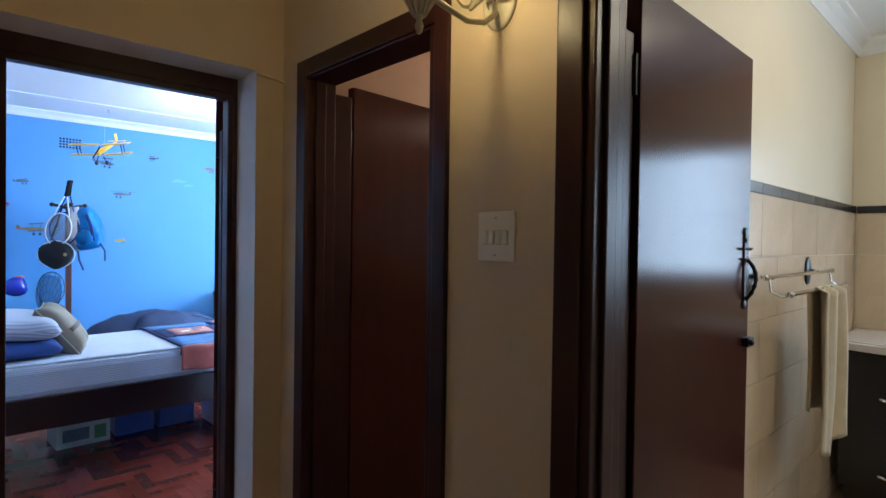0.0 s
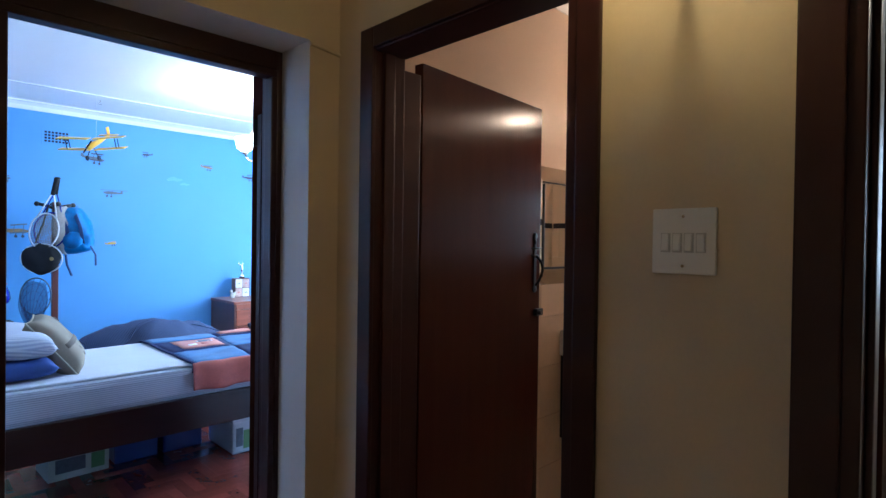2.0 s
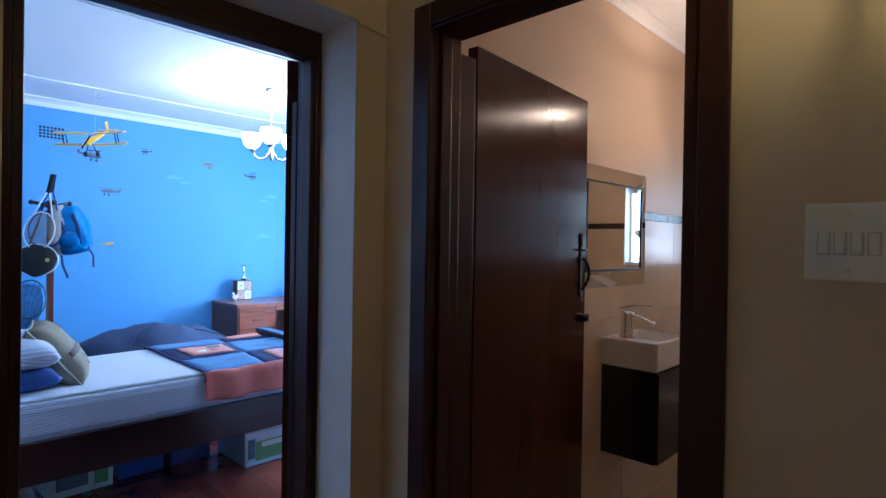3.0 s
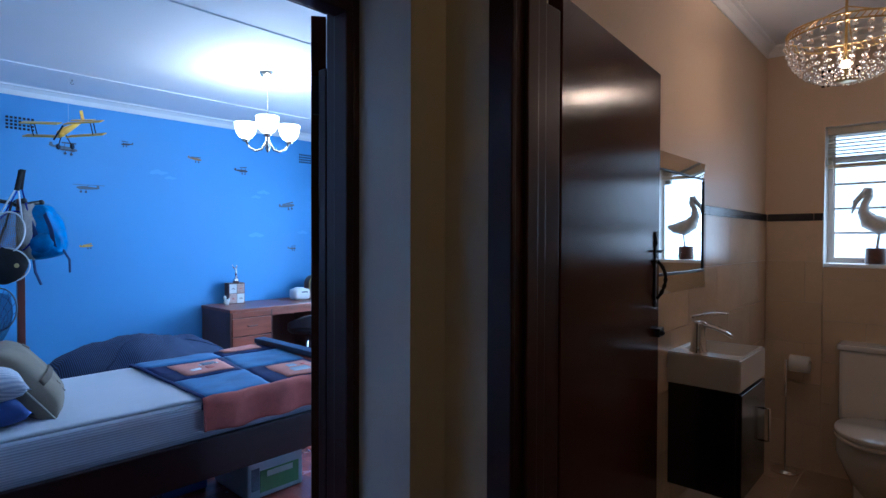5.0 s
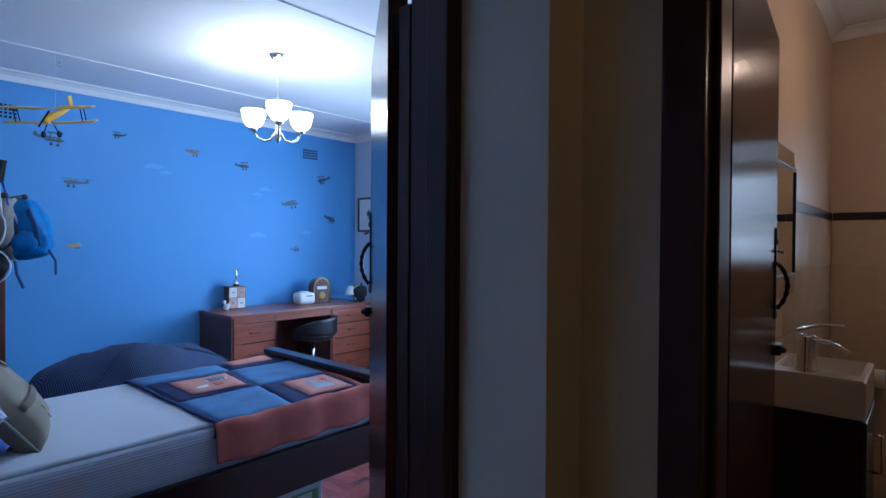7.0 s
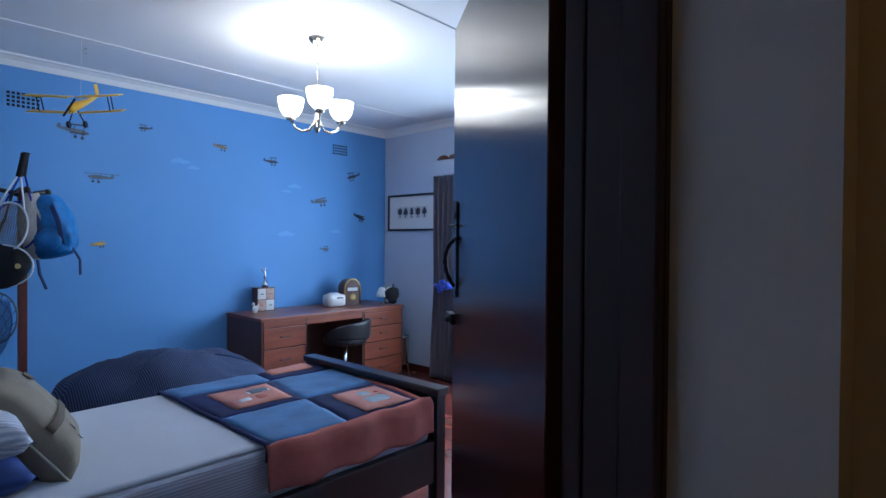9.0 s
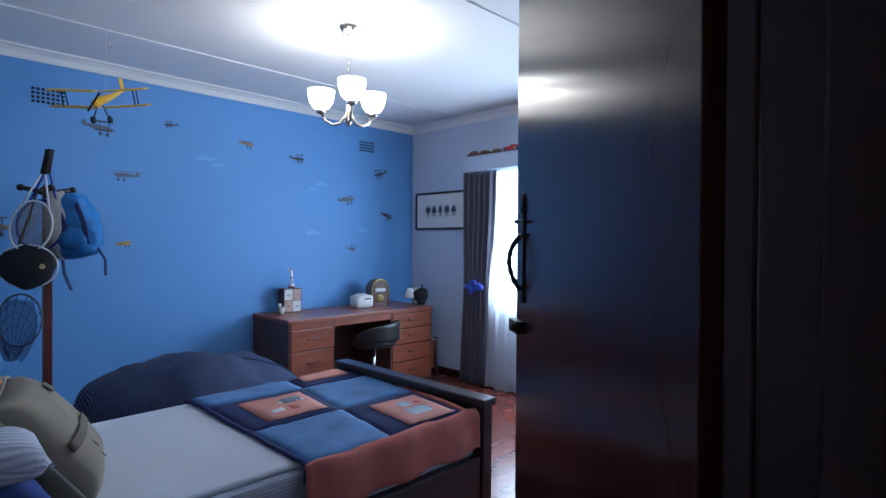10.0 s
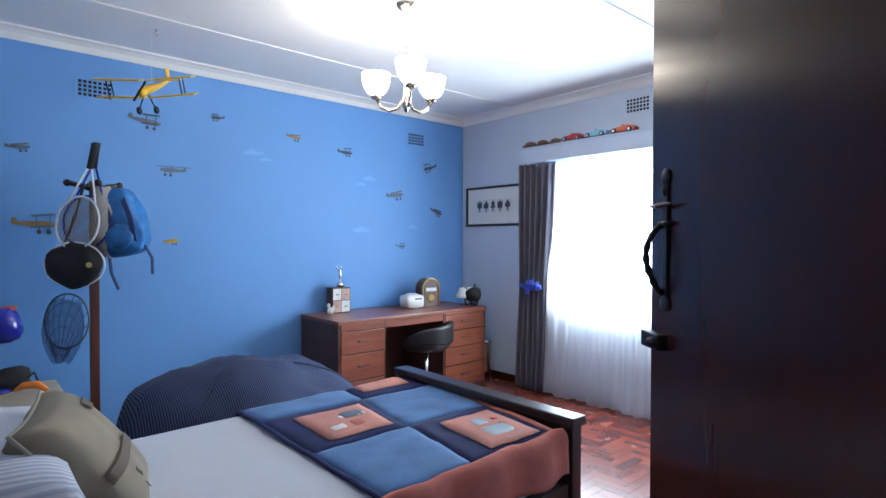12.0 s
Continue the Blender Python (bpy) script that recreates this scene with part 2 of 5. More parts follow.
PRINTBOX = mat("pale_printed_card", (0.52, 0.56, 0.50), 0.5, var=0.15)
GREENPRINT = mat("green_print", (0.12, 0.26, 0.10), 0.5)
SCREEN = mat("black_screen", (0.02, 0.02, 0.025), 0.2)


# ---- mesh helpers ----
def box(bm, x0, x1, y0, y1, z0, z1, bev=0.0, m=None):
    v = [bm.verts.new(p) for p in ((x0, y0, z0), (x1, y0, z0), (x1, y1, z0), (x0, y1, z0), (x0, y0, z1), (x1, y0, z1), (x1, y1, z1), (x0, y1, z1))]
    if m:
        for q in v:
            q.co = m @ q.co
    f = [bm.faces.new([v[i] for i in q]) for q in ((3, 2, 1, 0), (4, 5, 6, 7), (0, 1, 5, 4), (1, 2, 6, 5), (2, 3, 7, 6), (3, 0, 4, 7))]
    if bev:
        bmesh.ops.bevel(bm, geom=list({e for q in f for e in q.edges}), offset=bev, segments=2, affect="EDGES", profile=0.6)
    return bm


def tube(bm, pts, r, seg=8, closed=False):
    """A round bar along points; r is a number or one per point."""
    pts = [Vector(p) for p in pts]
    n = len(pts)
    rs = r if isinstance(r, (list, tuple)) else [r] * n
    rings, side = [], None
    for i, p in enumerate(pts):
        a = pts[(i - 1) % n] if (i or closed) else p
        b = pts[(i + 1) % n] if (i < n - 1 or closed) else p
        d = (b - a).normalized()
        if side is None:
            side = d.orthogonal().normalized()
        side = (side - d * side.dot(d)).normalized()
        up = d.cross(side)
        rings.append([bm.verts.new(p + rs[i] * (math.cos(2 * math.pi * k / seg) * side + math.sin(2 * math.pi * k / seg) * up)) for k in range(seg)])
    for i in range(n if closed else n - 1):
        a, b = rings[i], rings[(i + 1) % n]
        for k in range(seg):
            bm.faces.new((a[k], a[(k + 1) % seg], b[(k + 1) % seg], b[k]))
    if not closed:
        bm.faces.new(rings[0][::-1])
        bm.faces.new(rings[-1])
    return bm


def lathe(bm, prof, c=(0, 0, 0), seg=24, m=None):
    """Turn a profile of (radius, height) about a vertical axis."""
    rings = []
    for r, z in prof:
        ring = []
        for k in range(seg):
            a = 2 * math.pi * k / seg
            p = Vector((c[0] + r * math.cos(a), c[1] + r * math.sin(a), c[2] + z))
            ring.append(bm.verts.new(m @ p if m else p))
        rings.append(ring)
    for a, b in zip(rings, rings[1:]):
        for k in range(seg):
            bm.faces.new((a[k], a[(k + 1) % seg], b[(k + 1) % seg], b[k]))
    if prof[0][0] > 1e-4:
        bm.faces.new(rings[0][::-1])
    if prof[-1][0] > 1e-4:
        bm.faces.new(rings[-1])
    bmesh.ops.remove_doubles(bm, verts=[v for ring in (rings[0], rings[-1]) for v in ring], dist=1e-5)
    return bm


def grid(bm, nu, nv, fn):
    """A sheet of nu x nv cells through fn(u, v), u and v from 0 to 1."""
    vs = [[bm.verts.new(fn(i / nu, j / nv)) for j in range(nv + 1)] for i in range(nu + 1)]
    for i in range(nu):
        for j in range(nv):
            bm.faces.new((vs[i][j], vs[i + 1][j], vs[i + 1][j + 1], vs[i][j + 1]))
    return bm


def solid(bm, t):
    """Give a sheet a thickness."""
    bmesh.ops.recalc_face_normals(bm, faces=bm.faces)
    bmesh.ops.solidify(bm, geom=bm.faces[:], thickness=t)
    return bm


def blob(bm, c, r, seg=16, wob=0.0, m=None):
    s = bmesh.ops.create_uvsphere(bm, u_segments=seg, v_segments=max(6, seg // 2), radius=1)
    for v in s["verts"]:
        p = v.co.copy()
        k = 1 + wob * noise.noise(p * 1.7 + Vector(c))
        p = Vector((p.x * r[0] * k, p.y * r[1] * k, p.z * r[2] * k))
        v.co = (m @ p if m else p) + Vector(c)
    return bm


def poly(bm, pts, y0, y1):
    """A flat outline in x and z, thick from y0 to y1."""
    a = [bm.verts.new((x, y0, z)) for x, z in pts]
    b = [bm.verts.new((x, y1, z)) for x, z in pts]
    bm.faces.new(a)
    bm.faces.new(b[::-1])
    n = len(pts)
    for i in range(n):
        bm.faces.new((a[i], b[i], b[(i + 1) % n], a[(i + 1) % n]))
    return bm


def mesh_of(name, bm, materials, smooth=False):
    bmesh.ops.recalc_face_normals(bm, faces=bm.faces)
    me = bpy.data.meshes.new(name)
    bm.to_mesh(me)
    bm.free()
    for q in materials if isinstance(materials, (list, tuple)) else [materials]:
        me.materials.append(q)
    if smooth:
        for p in me.polygons:
            p.use_smooth = True
    return me


def part(name, bm, material, parent=None, label="", smooth=False):
    ob = new(name, mesh_of(name, bm, material, smooth))
    ob.parent = parent
    if label:
        ob["label"] = label
    return ob


def thing(name, label, category, at=(0, 0, 0), turn=0.0, group="", kind="", m=None):
    e = new(name)
    e.empty_display_size = 0.1
    e.matrix_world = m or pose(*at, 0, 0, turn)
    return tagged(e, label, category, group, kind)


def B():
    return bmesh.new()


def setting(name, bm, material, label, category, choose=None):
    bm.normal_update()
    bmesh.ops.recalc_face_normals(bm, faces=bm.faces)
    if choose:
        for f in bm.faces:
            f.material_index = choose(f.calc_center_median(), f.normal)
    return tagged(part(name, bm, material), label, category, kind="structure")


# ---- structure ----
CEIL, HX, EY, EY2, BY, BX = 2.65, 0.985, 2.17, 2.46, 6.83, 4.305
TOI_Y, TOI_X, BATH_Y, BATH_X = 2.135, 4.02, 0.79, 4.10
HX2 = 1.10

bm = B()
box(bm, HX, HX2, 1.99, EY, 0, CEIL)
box(bm, HX, HX2, 0.735, 1.235, 0, CEIL)
box(bm, HX, HX2, 1.235, 1.99, 2.04, CEIL)
box(bm, HX, HX2, -0.13, 0.735, 2.04, CEIL)
box(bm, HX, HX2, -2.6, -0.13, 0, CEIL)
setting("wall_hall", bm, [HALL, TPAINT, BPAINT], "cream painted hall wall with two doorways", "wall", lambda c, n: 0 if n.x < 0.5 else (1 if c.y > 0.85 else 2))
bm = B()
box(bm, -0.66, 0.04, EY, EY2, 0, CEIL)
box(bm, 0.868, 4.305, EY, EY2, 0, CEIL)
box(bm, 0.04, 0.868, EY, EY2, 2.066, CEIL)
setting("wall_hall_end", bm, [HALL, REVEAL, PALE, TPAINT], "thick plastered wall with the bedroom doorway", "wall", lambda c, n: 2 if n.y > 0.5 else (1 if abs(n.x) > 0.5 or n.z < -0.5 else (0 if c.x < 1.05 else 3)))
bm = B()
box(bm, HX2, 4.30, TOI_Y, EY - 0.002, 0, CEIL)
setting("wall_toilet_side", bm, TPAINT, "beige painted toilet wall above tiles", "wall")
bm = B()
box(bm, HX2, 4.02, BATH_Y, 0.91, 0, CEIL)
setting("wall_between_baths", bm, [TPAINT, BPAINT], "painted wall between toilet and bathroom", "wall", lambda c, n: 0 if n.y > 0.5 else 1)
bm = B()
box(bm, TOI_X, TOI_X + 0.24, 1.82, EY, 0, CEIL)
box(bm, TOI_X, TOI_X + 0.24, 0.80, 1.40, 0, CEIL)
box(bm, TOI_X, TOI_X + 0.24, 1.40, 1.82, 0, 1.262)
box(bm, TOI_X, TOI_X + 0.24, 1.40, 1.82, 2.11, CEIL)
setting("wall_toilet_outer", bm, [TPAINT, PLASTIC], "beige outer wall with a small window opening", "wall", lambda c, n: 1 if abs(c.y - 1.61) < 0.22 and abs(n.x) < 0.5 and 1.2 < c.z < 2.2 else 0)
bm = B()
box(bm, BATH_X, BATH_X + 0.2, 0.0, 0.80, 0, CEIL)
box(bm, BATH_X, BATH_X + 0.2, -2.6, -1.2, 0, CEIL)
box(bm, BATH_X, BATH_X + 0.2, -1.2, 0.0, 0, 1.15)
box(bm, BATH_X, BATH_X + 0.2, -1.2, 0.0, 2.1, CEIL)
setting("wall_bathroom_outer", bm, BPAINT, "cream outer bathroom wall with a window", "wall")
bm = B()
box(bm, HX2, 4.3, -2.72, -2.6, 0, CEIL)
setting("wall_bathroom_back", bm, BPAINT, "plain cream bathroom wall", "wall")
bm = B()
box(bm, -0.66, HX2, -2.72, -2.6, 0, CEIL)
setting("wall_hall_back", bm, HALL, "plain cream hall wall", "wall")
bm = B()
box(bm, -0.78, -0.66, -2.72, EY, 0, CEIL)
setting("wall_hall_left", bm, HALL, "plain cream hall wall", "wall")
bm = B()
box(bm, -0.6, BX + 0.24, BY, BY + 0.2, 0, CEIL)
setting("wall_north", bm, BLUE, "bright blue painted bedroom wall with aeroplane stickers", "wall")
bm = B()
box(bm, BX, BX + 0.24, 5.62, BY, 0, CEIL)
box(bm, BX, BX + 0.24, EY, 3.62, 0, CEIL)
box(bm, BX, BX + 0.24, 3.62, 5.62, 0, 0.78)
box(bm, BX, BX + 0.24, 3.62, 5.62, 2.06, CEIL)
setting("wall_east", bm, PALE, "pale blue bedroom wall with a wide window", "wall")
bm = B()
box(bm, -0.72, -0.6, EY2, BY + 0.2, 0, CEIL)
setting("wall_west", bm, PALE, "pale blue bedroom wall", "wall")
bm = B()
box(bm, -0.72, BX + 0.24, EY, BY + 0.2, CEIL, CEIL + 0.1)
for yb in (6.09, 4.255, 2.42 + 0.2):
    box(bm, -0.6, BX, yb - 0.022, yb + 0.022, CEIL - 0.008, CEIL, 0.003)
setting("ceiling_bedroom", bm, WHITE, "white boarded bedroom ceiling with thin battens", "ceiling")
bm = B()
box(bm, -0.78, 4.35, -2.72, EY, CEIL, CEIL + 0.1)
setting("ceiling_hall", bm, WHITE, "plain white ceiling", "ceiling")
bm = B()
box(bm, -0.78, 4.6, -2.75, EY2 - 0.04, -0.1, -0.004)
setting("floor", bm, GROUT, "sub-floor of hall and bathrooms", "floor")
bm = B()
box(bm, -0.72, BX + 0.24, EY2 - 0.04, BY + 0.2, -0.1, -0.004)
setting("floor_bedroom", bm, GAP, "red-brown parquet bedroom floor", "floor")
bm = B()
box(bm, -60, 60, -60, 60, -0.5, -0.3)
setting("ground", bm, mat("garden_ground", (0.12, 0.14, 0.06), 0.9, var=0.4), "garden ground outside the house", "ground")


def cornice(name, x0, x1, y0, y1, d, label):
    """A coved ceiling moulding round a room."""
    bm = B()
    prof = [(0.0, -d), (0.008, -d), (0.012, -d * 0.86), (d * 0.30, -d * 0.50), (d * 0.68, -d * 0.22), (d * 0.98, -0.012), (d, 0.0)]
    corners = [(x0, y0, 1, 1), (x1, y0, -1, 1), (x1, y1, -1, -1), (x0, y1, 1, -1)]
    rings = [[bm.verts.new((cx + sx * a, cy + sy * a, CEIL + z)) for a, z in prof] for cx, cy, sx, sy in corners]
    for i in range(4):
        a, b = rings[i], rings[(i + 1) % 4]
        for k in range(len(prof) - 1):
            bm.faces.new((a[k], a[k + 1], b[k + 1], b[k]))
    ob = tagged(part(name, bm, WHITE), label, "cornice", kind="structure")
    return ob


cornice("trim_bedroom_cornice", -0.6, BX, EY2, BY, 0.075, "white coved bedroom cornice")
cornice("trim_toilet_cornice", HX2, TOI_X, 0.91, TOI_Y, 0.06, "white coved toilet cornice")
cornice("trim_bathroom_cornice", HX2, BATH_X, -2.6, BATH_Y, 0.085, "white coved bathroom cornice")
bm = B()
box(bm, 3.9, BX, BY - 0.016, BY, 0, 0.075, 0.004)
box(bm, BX - 0.016, BX, 5.0, BY - 0.016, 0, 0.075, 0.004)
box(bm, -0.6, 2.44, BY - 0.016, BY, 0, 0.075, 0.004)
tagged(part("baseboard", bm, DARKWOOD), "dark varnished wooden skirting board", "baseboard", kind="structure")
bm = B()
tube(bm, [(0.868, EY - 0.006, 2.052), (0.94, EY - 0.006, 2.046), (0.985, EY - 0.006, 2.040)], 0.006, 6)
tagged(part("trim_cable", bm, HALL), "painted cable along the hall wall", "cable", kind="structure")


# ---- doors ----
def door_frame(name, label, boxes):
    t = thing(name, label, "door frame", kind="structure")
    for nm, b in boxes:
        part(nm, box(B(), *b, 0.004), FRAMEWOOD, t)
    return t


AX = HX - 0.016
# Each frame has an added filler beside the hinges that blocks light through the gap.
door_frame("door_frame_toilet", "dark varnished toilet door frame", [
    ("architrave", (AX, HX, 1.962, 2.028, 0, 2.085)), ("architrave", (AX, HX, 1.165, 1.222, 0, 2.085)), ("architrave", (AX, HX, 1.222, 1.962, 2.018, 2.085)),
    ("jamb", (HX - 0.004, HX2 + 0.01, 1.965, 2.0, 0, 2.04)), ("jamb", (HX - 0.004, HX2 + 0.01, 1.222, 1.252, 0, 2.04)), ("head", (HX - 0.004, HX2 + 0.01, 1.252, 1.965, 2.012, 2.04)),
    ("stop", (HX + 0.03, HX + 0.075, 1.953, 1.965, 0, 2.012)), ("gap_filler", (HX2 + 0.011, 1.199, 1.982, 2.03, 0, 1.985))])
door_frame("door_frame_bathroom", "dark varnished bathroom door frame", [
    ("architrave", (AX, HX, 0.728, 0.798, 0, 2.085)), ("architrave", (AX, HX, -0.19, -0.12, 0, 2.085)), ("architrave", (AX, HX, -0.12, 0.728, 2.018, 2.085)),
    ("jamb", (HX - 0.004, HX2 + 0.01, 0.702, 0.735, 0, 2.04)), ("jamb", (HX - 0.004, HX2 + 0.01, -0.13, -0.10, 0, 2.04)), ("head", (HX - 0.004, HX2 + 0.01, -0.10, 0.702, 2.012, 2.04)),
    ("stop", (HX + 0.03, HX + 0.075, 0.690, 0.702, 0, 2.012)), ("gap_filler", (HX2 + 0.011, 1.157, 0.706, 0.745, 0, 1.90))])
door_frame("door_frame_bedroom", "dark varnished bedroom door frame", [
    ("jamb", (0.850, 0.872, 2.353, 2.466, 0, 2.070)), ("gap_filler", (0.848, 0.866, 2.467, 2.499, 0, 1.865)), ("stop", (0.828, 0.850, 2.353, 2.405, 0, 1.975)),
    ("jamb", (0.037, 0.078, 2.353, 2.466, 0, 2.070)), ("stop", (0.078, 0.100, 2.353, 2.405, 0, 1.975)),
    ("head", (0.078, 0.850, 2.353, 2.466, 2.0, 2.070)), ("stop", (0.078, 0.850, 2.353, 2.405, 1.975, 2.0))])


def door(name, label, hinge, turn, face, hz, lock_z, wide=0.81, high=2.03, inset=0.05):
    """A flush leaf on its hinges; face is the side, +1 or -1, with the handle in view."""
    t = thing(name, label, "door", (*hinge, 0), turn, kind="structure")
    y0, y1 = -0.04, 0.0
    part("leaf", box(B(), 0.0, wide, y0, y1, 0.008, high, 0.003), DARKWOOD, t)
    s = -0.04 if face < 0 else 0.0
    x = wide - inset
    f = face

    def bb(x0, x1, d0, d1, z0, z1, bv=0.002):
        a, c = sorted((s + f * d0, s + f * d1))
        return box(B(), x0, x1, a, c, z0, z1, bv)

    bm = bb(x - 0.011, x + 0.011, 0, 0.005, hz - 0.13, hz + 0.13)
    blob(bm, (x, s + f * 0.003, hz + 0.125), (0.017, 0.005, 0.018), 10)
    blob(bm, (x, s + f * 0.003, hz - 0.118), (0.020, 0.005, 0.016), 10)
    blob(bm, (x, s + f * 0.004, hz + 0.10), (0.009, 0.006, 0.012), 8)
    plate = part("handle_plate", bm, IRON, t, "black wrought iron handle plate")
    bm = B()
    tube(bm, [(x - 0.045, s + f * 0.012, hz + 0.072), (x, s + f * 0.018, hz + 0.070), (x + 0.045, s + f * 0.012, hz + 0.072)], [0.003, 0.006, 0.003], 8)
    part("thumb_latch", bm, IRON, plate)
    bm = B()
    pts, rs = [], []
    for k in range(13):
        a = k / 12
        pts.append((x + 0.004 + 0.030 * math.sin(math.pi * a) * (1 - a), s + f * (0.006 + 0.026 * math.sin(math.pi * a) ** 0.7), hz + 0.035 - 0.135 * a))
        rs.append(0.0065 + 0.0015 * math.sin(a * 40))
    tube(bm, pts, rs, 8)
    tube(bm, [(x - 0.03, s + f * 0.006, hz + 0.036), (x + 0.02, s + f * 0.006, hz + 0.036)], 0.005, 8)
    part("handle_grip", bm, IRON, plate, "twisted black iron pull", True)
    bm = bb(x - 0.004, wide + 0.004, 0, 0.020, lock_z - 0.016, lock_z + 0.016, 0.004)
    bb2 = (x + 0.012, s + f * 0.02, lock_z)
    blob(bm, bb2, (0.013, 0.014, 0.011), 10)
    part("lock", bm, IRON, t, "dark metal rim lock")
    for hz2 in (0.22, 1.80):
        kx, ky = -0.012, -0.02 * (1 + f) - 0.002 * f
        hinge_part = part("hinge", lathe(B(), [(0.0, -0.056), (0.005, -0.055), (0.007, -0.05), (0.007, 0.05), (0.005, 0.055), (0, 0.056)], (kx, ky, hz2), 10), IRON, t)
        part("hinge_leaf", box(B(), kx, 0.001, -0.034, -0.006, hz2 - 0.05, hz2 + 0.05), IRON, hinge_part)
    return t


door("door_bedroom", "dark varnished flush bedroom door standing open", (0.840, 2.521), 51.2, 1, 1.36, 1.165, 0.825, 2.012, 0.068)
door("door_toilet", "dark varnished flush toilet door standing open", (1.2035, 2.022), 5.0, -1, 1.31, 1.085, 0.83)
door("door_bathroom", "dark varnished flush bathroom door standing open", (1.165, 0.733), 0.8, -1, 1.31, 1.065)


# ---- windows ----
def window(name, label, x, y0, y1, z0, z1, cols, rows):
    """A steel window in a wall that faces west."""
    t = thing(name, label, "window", kind="structure")
    for nm, b in (("frame", (x, x + 0.04, y0, y0 + 0.035, z0, z1)), ("frame", (x, x + 0.04, y1 - 0.035, y1, z0, z1)), ("frame", (x, x + 0.04, y0 + 0.035, y1 - 0.035, z0, z0 + 0.035)), ("frame", (x, x + 0.04, y0 + 0.035, y1 - 0.035, z1 - 0.035, z1))):
        part(nm, box(B(), *b, 0.003), PLASTIC, t)
    a0, a1, c0, c1 = y0 + 0.035, y1 - 0.035, z0 + 0.035, z1 - 0.035
    for i in range(1, cols):
        y = a0 + (a1 - a0) * i / cols
        part("mullion", box(B(), x + 0.005, x + 0.035, y - 0.014, y + 0.014, c0, c1, 0.002), PLASTIC, t)
    for i in range(1, rows):
        z = c0 + (c1 - c0) * i / rows
        part("glazing_bar", box(B(), x + 0.008, x + 0.032, a0, a1, z - 0.007, z + 0.007), PLASTIC, t)
    for i in range(cols):
        for j in range(rows):
            ya, yb = a0 + (a1 - a0) * i / cols + 0.008, a0 + (a1 - a0) * (i + 1) / cols - 0.008
            za, zb = c0 + (c1 - c0) * j / rows + 0.004, c0 + (c1 - c0) * (j + 1) / rows - 0.004
            p = part("pane", box(B(), x + 0.018, x + 0.022, ya, yb, za, zb), PANE, t)
            p.visible_shadow = False
    part("sill", box(B(), x - 0.12, x, y0, y1, z0 - 0.02, z0 - 0.001, 0.004), PLASTIC, t)
    return t


window("window_bedroom", "white steel bedroom window behind sheer curtain", 4.44, 3.62, 5.62, 0.80, 2.06, 4, 3)
window("window_toilet", "white steel toilet window with small panes", 4.16, 1.40, 1.82, 1.284, 2.11, 1, 5)
window("window_bathroom", "white steel bathroom window", 4.22, -1.2, 0.0, 1.17, 2.10, 3, 5)
bm = B()
box(bm, 9.0, 9.1, -8, 12, -0.3, 7)
tagged(part("backdrop", bm, SKYGLOW), "bright hazy sky outside the windows", "backdrop", kind="structure")


# ---- bedroom: bed and what lies on it ----
bed = thing("bed", "dark wooden single bed with a low footboard", "bed", (0, 0, 0))
part("mattress", box(B(), -0.06, 1.915, 3.785, 4.745, 0.49, 0.665, 0.035), SHEET, bed, "mattress in a white pinstriped sheet")
part("side_rail", box(B(), -0.06, 1.91, 3.755, 3.785, 0.315, 0.50, 0.006), BEDWOOD, bed)
part("side_rail", box(B(), -0.06, 1.91, 4.747, 4.777, 0.315, 0.50, 0.006), BEDWOOD, bed)
part("footboard", box(B(), 1.925, 1.955, 3.80, 4.74, 0.30, 0.70, 0.005), BEDWOOD, bed)
part("top_rail", box(B(), 1.905, 1.985, 3.735, 4.795, 0.70, 0.735, 0.008), BEDWOOD, bed)
for yy in (3.745, 4.73):
    part("post", box(B(), 1.915, 1.97, yy, yy + 0.055, 0, 0.70, 0.005), BEDWOOD, bed)
    part("post", box(B(), -0.12, -0.062, yy, yy + 0.055, 0, 1.0, 0.005), BEDWOOD, bed)
part("headboard", box(B(), -0.11, -0.08, 3.80, 4.73, 0.30, 0.98, 0.005), BEDWOOD, bed)
part("slat_base", box(B(), -0.05, 1.90, 3.79, 4.74, 0.45, 0.485, 0.004), BEDWOOD, bed)


def sheet_z(x, y):
    return 0.668 + 0.004 * noise.noise(Vector((x * 5, y * 5, 0)))


bm = B()
grid(bm, 50, 30, lambda u, v: (-0.04 + 1.93 * u, 3.815 + 0.90 * v, 0.666 + 0.005 * noise.noise(Vector((6 * u, 4 * v, 1))) + 0.002 * math.sin(v * 60)))
solid(bm, -0.012)
part("bed_sheet", bm, SHEETTOP, bed, "white cotton sheet, slightly creased", True)


def drape(x, y):
    """Height and place of the quilt over the bed at a flat position."""
    edge, r = 3.80, 0.05
    w = 0.006 * noise.noise(Vector((x * 6, y * 6, 3))) + 0.003 * noise.noise(Vector((x * 17, y * 17, 5)))
    top = 0.690 + w
    s = edge - y
    if s > 0:
        a = min(s / r, math.pi / 2)
        fall = max(0, s - r * math.pi / 2)
        fold = 0.014 * math.sin(x * 26 + 0.7) * min(1, s / 0.08)
        return Vector((x + 0.10 * max(0, s) * (x - 1.4), edge - r * math.sin(a) - fold - 0.15 * fall, top - r * (1 - math.cos(a)) - fall))
    s = y - 4.74
    if s > 0:
        return Vector((x, 4.74 + 0.4 * s, top - 0.9 * s))
    return Vector((x, y, top))


quilt = thing("quilt", "patchwork quilt of denim blue, navy and coral squares", "quilt")


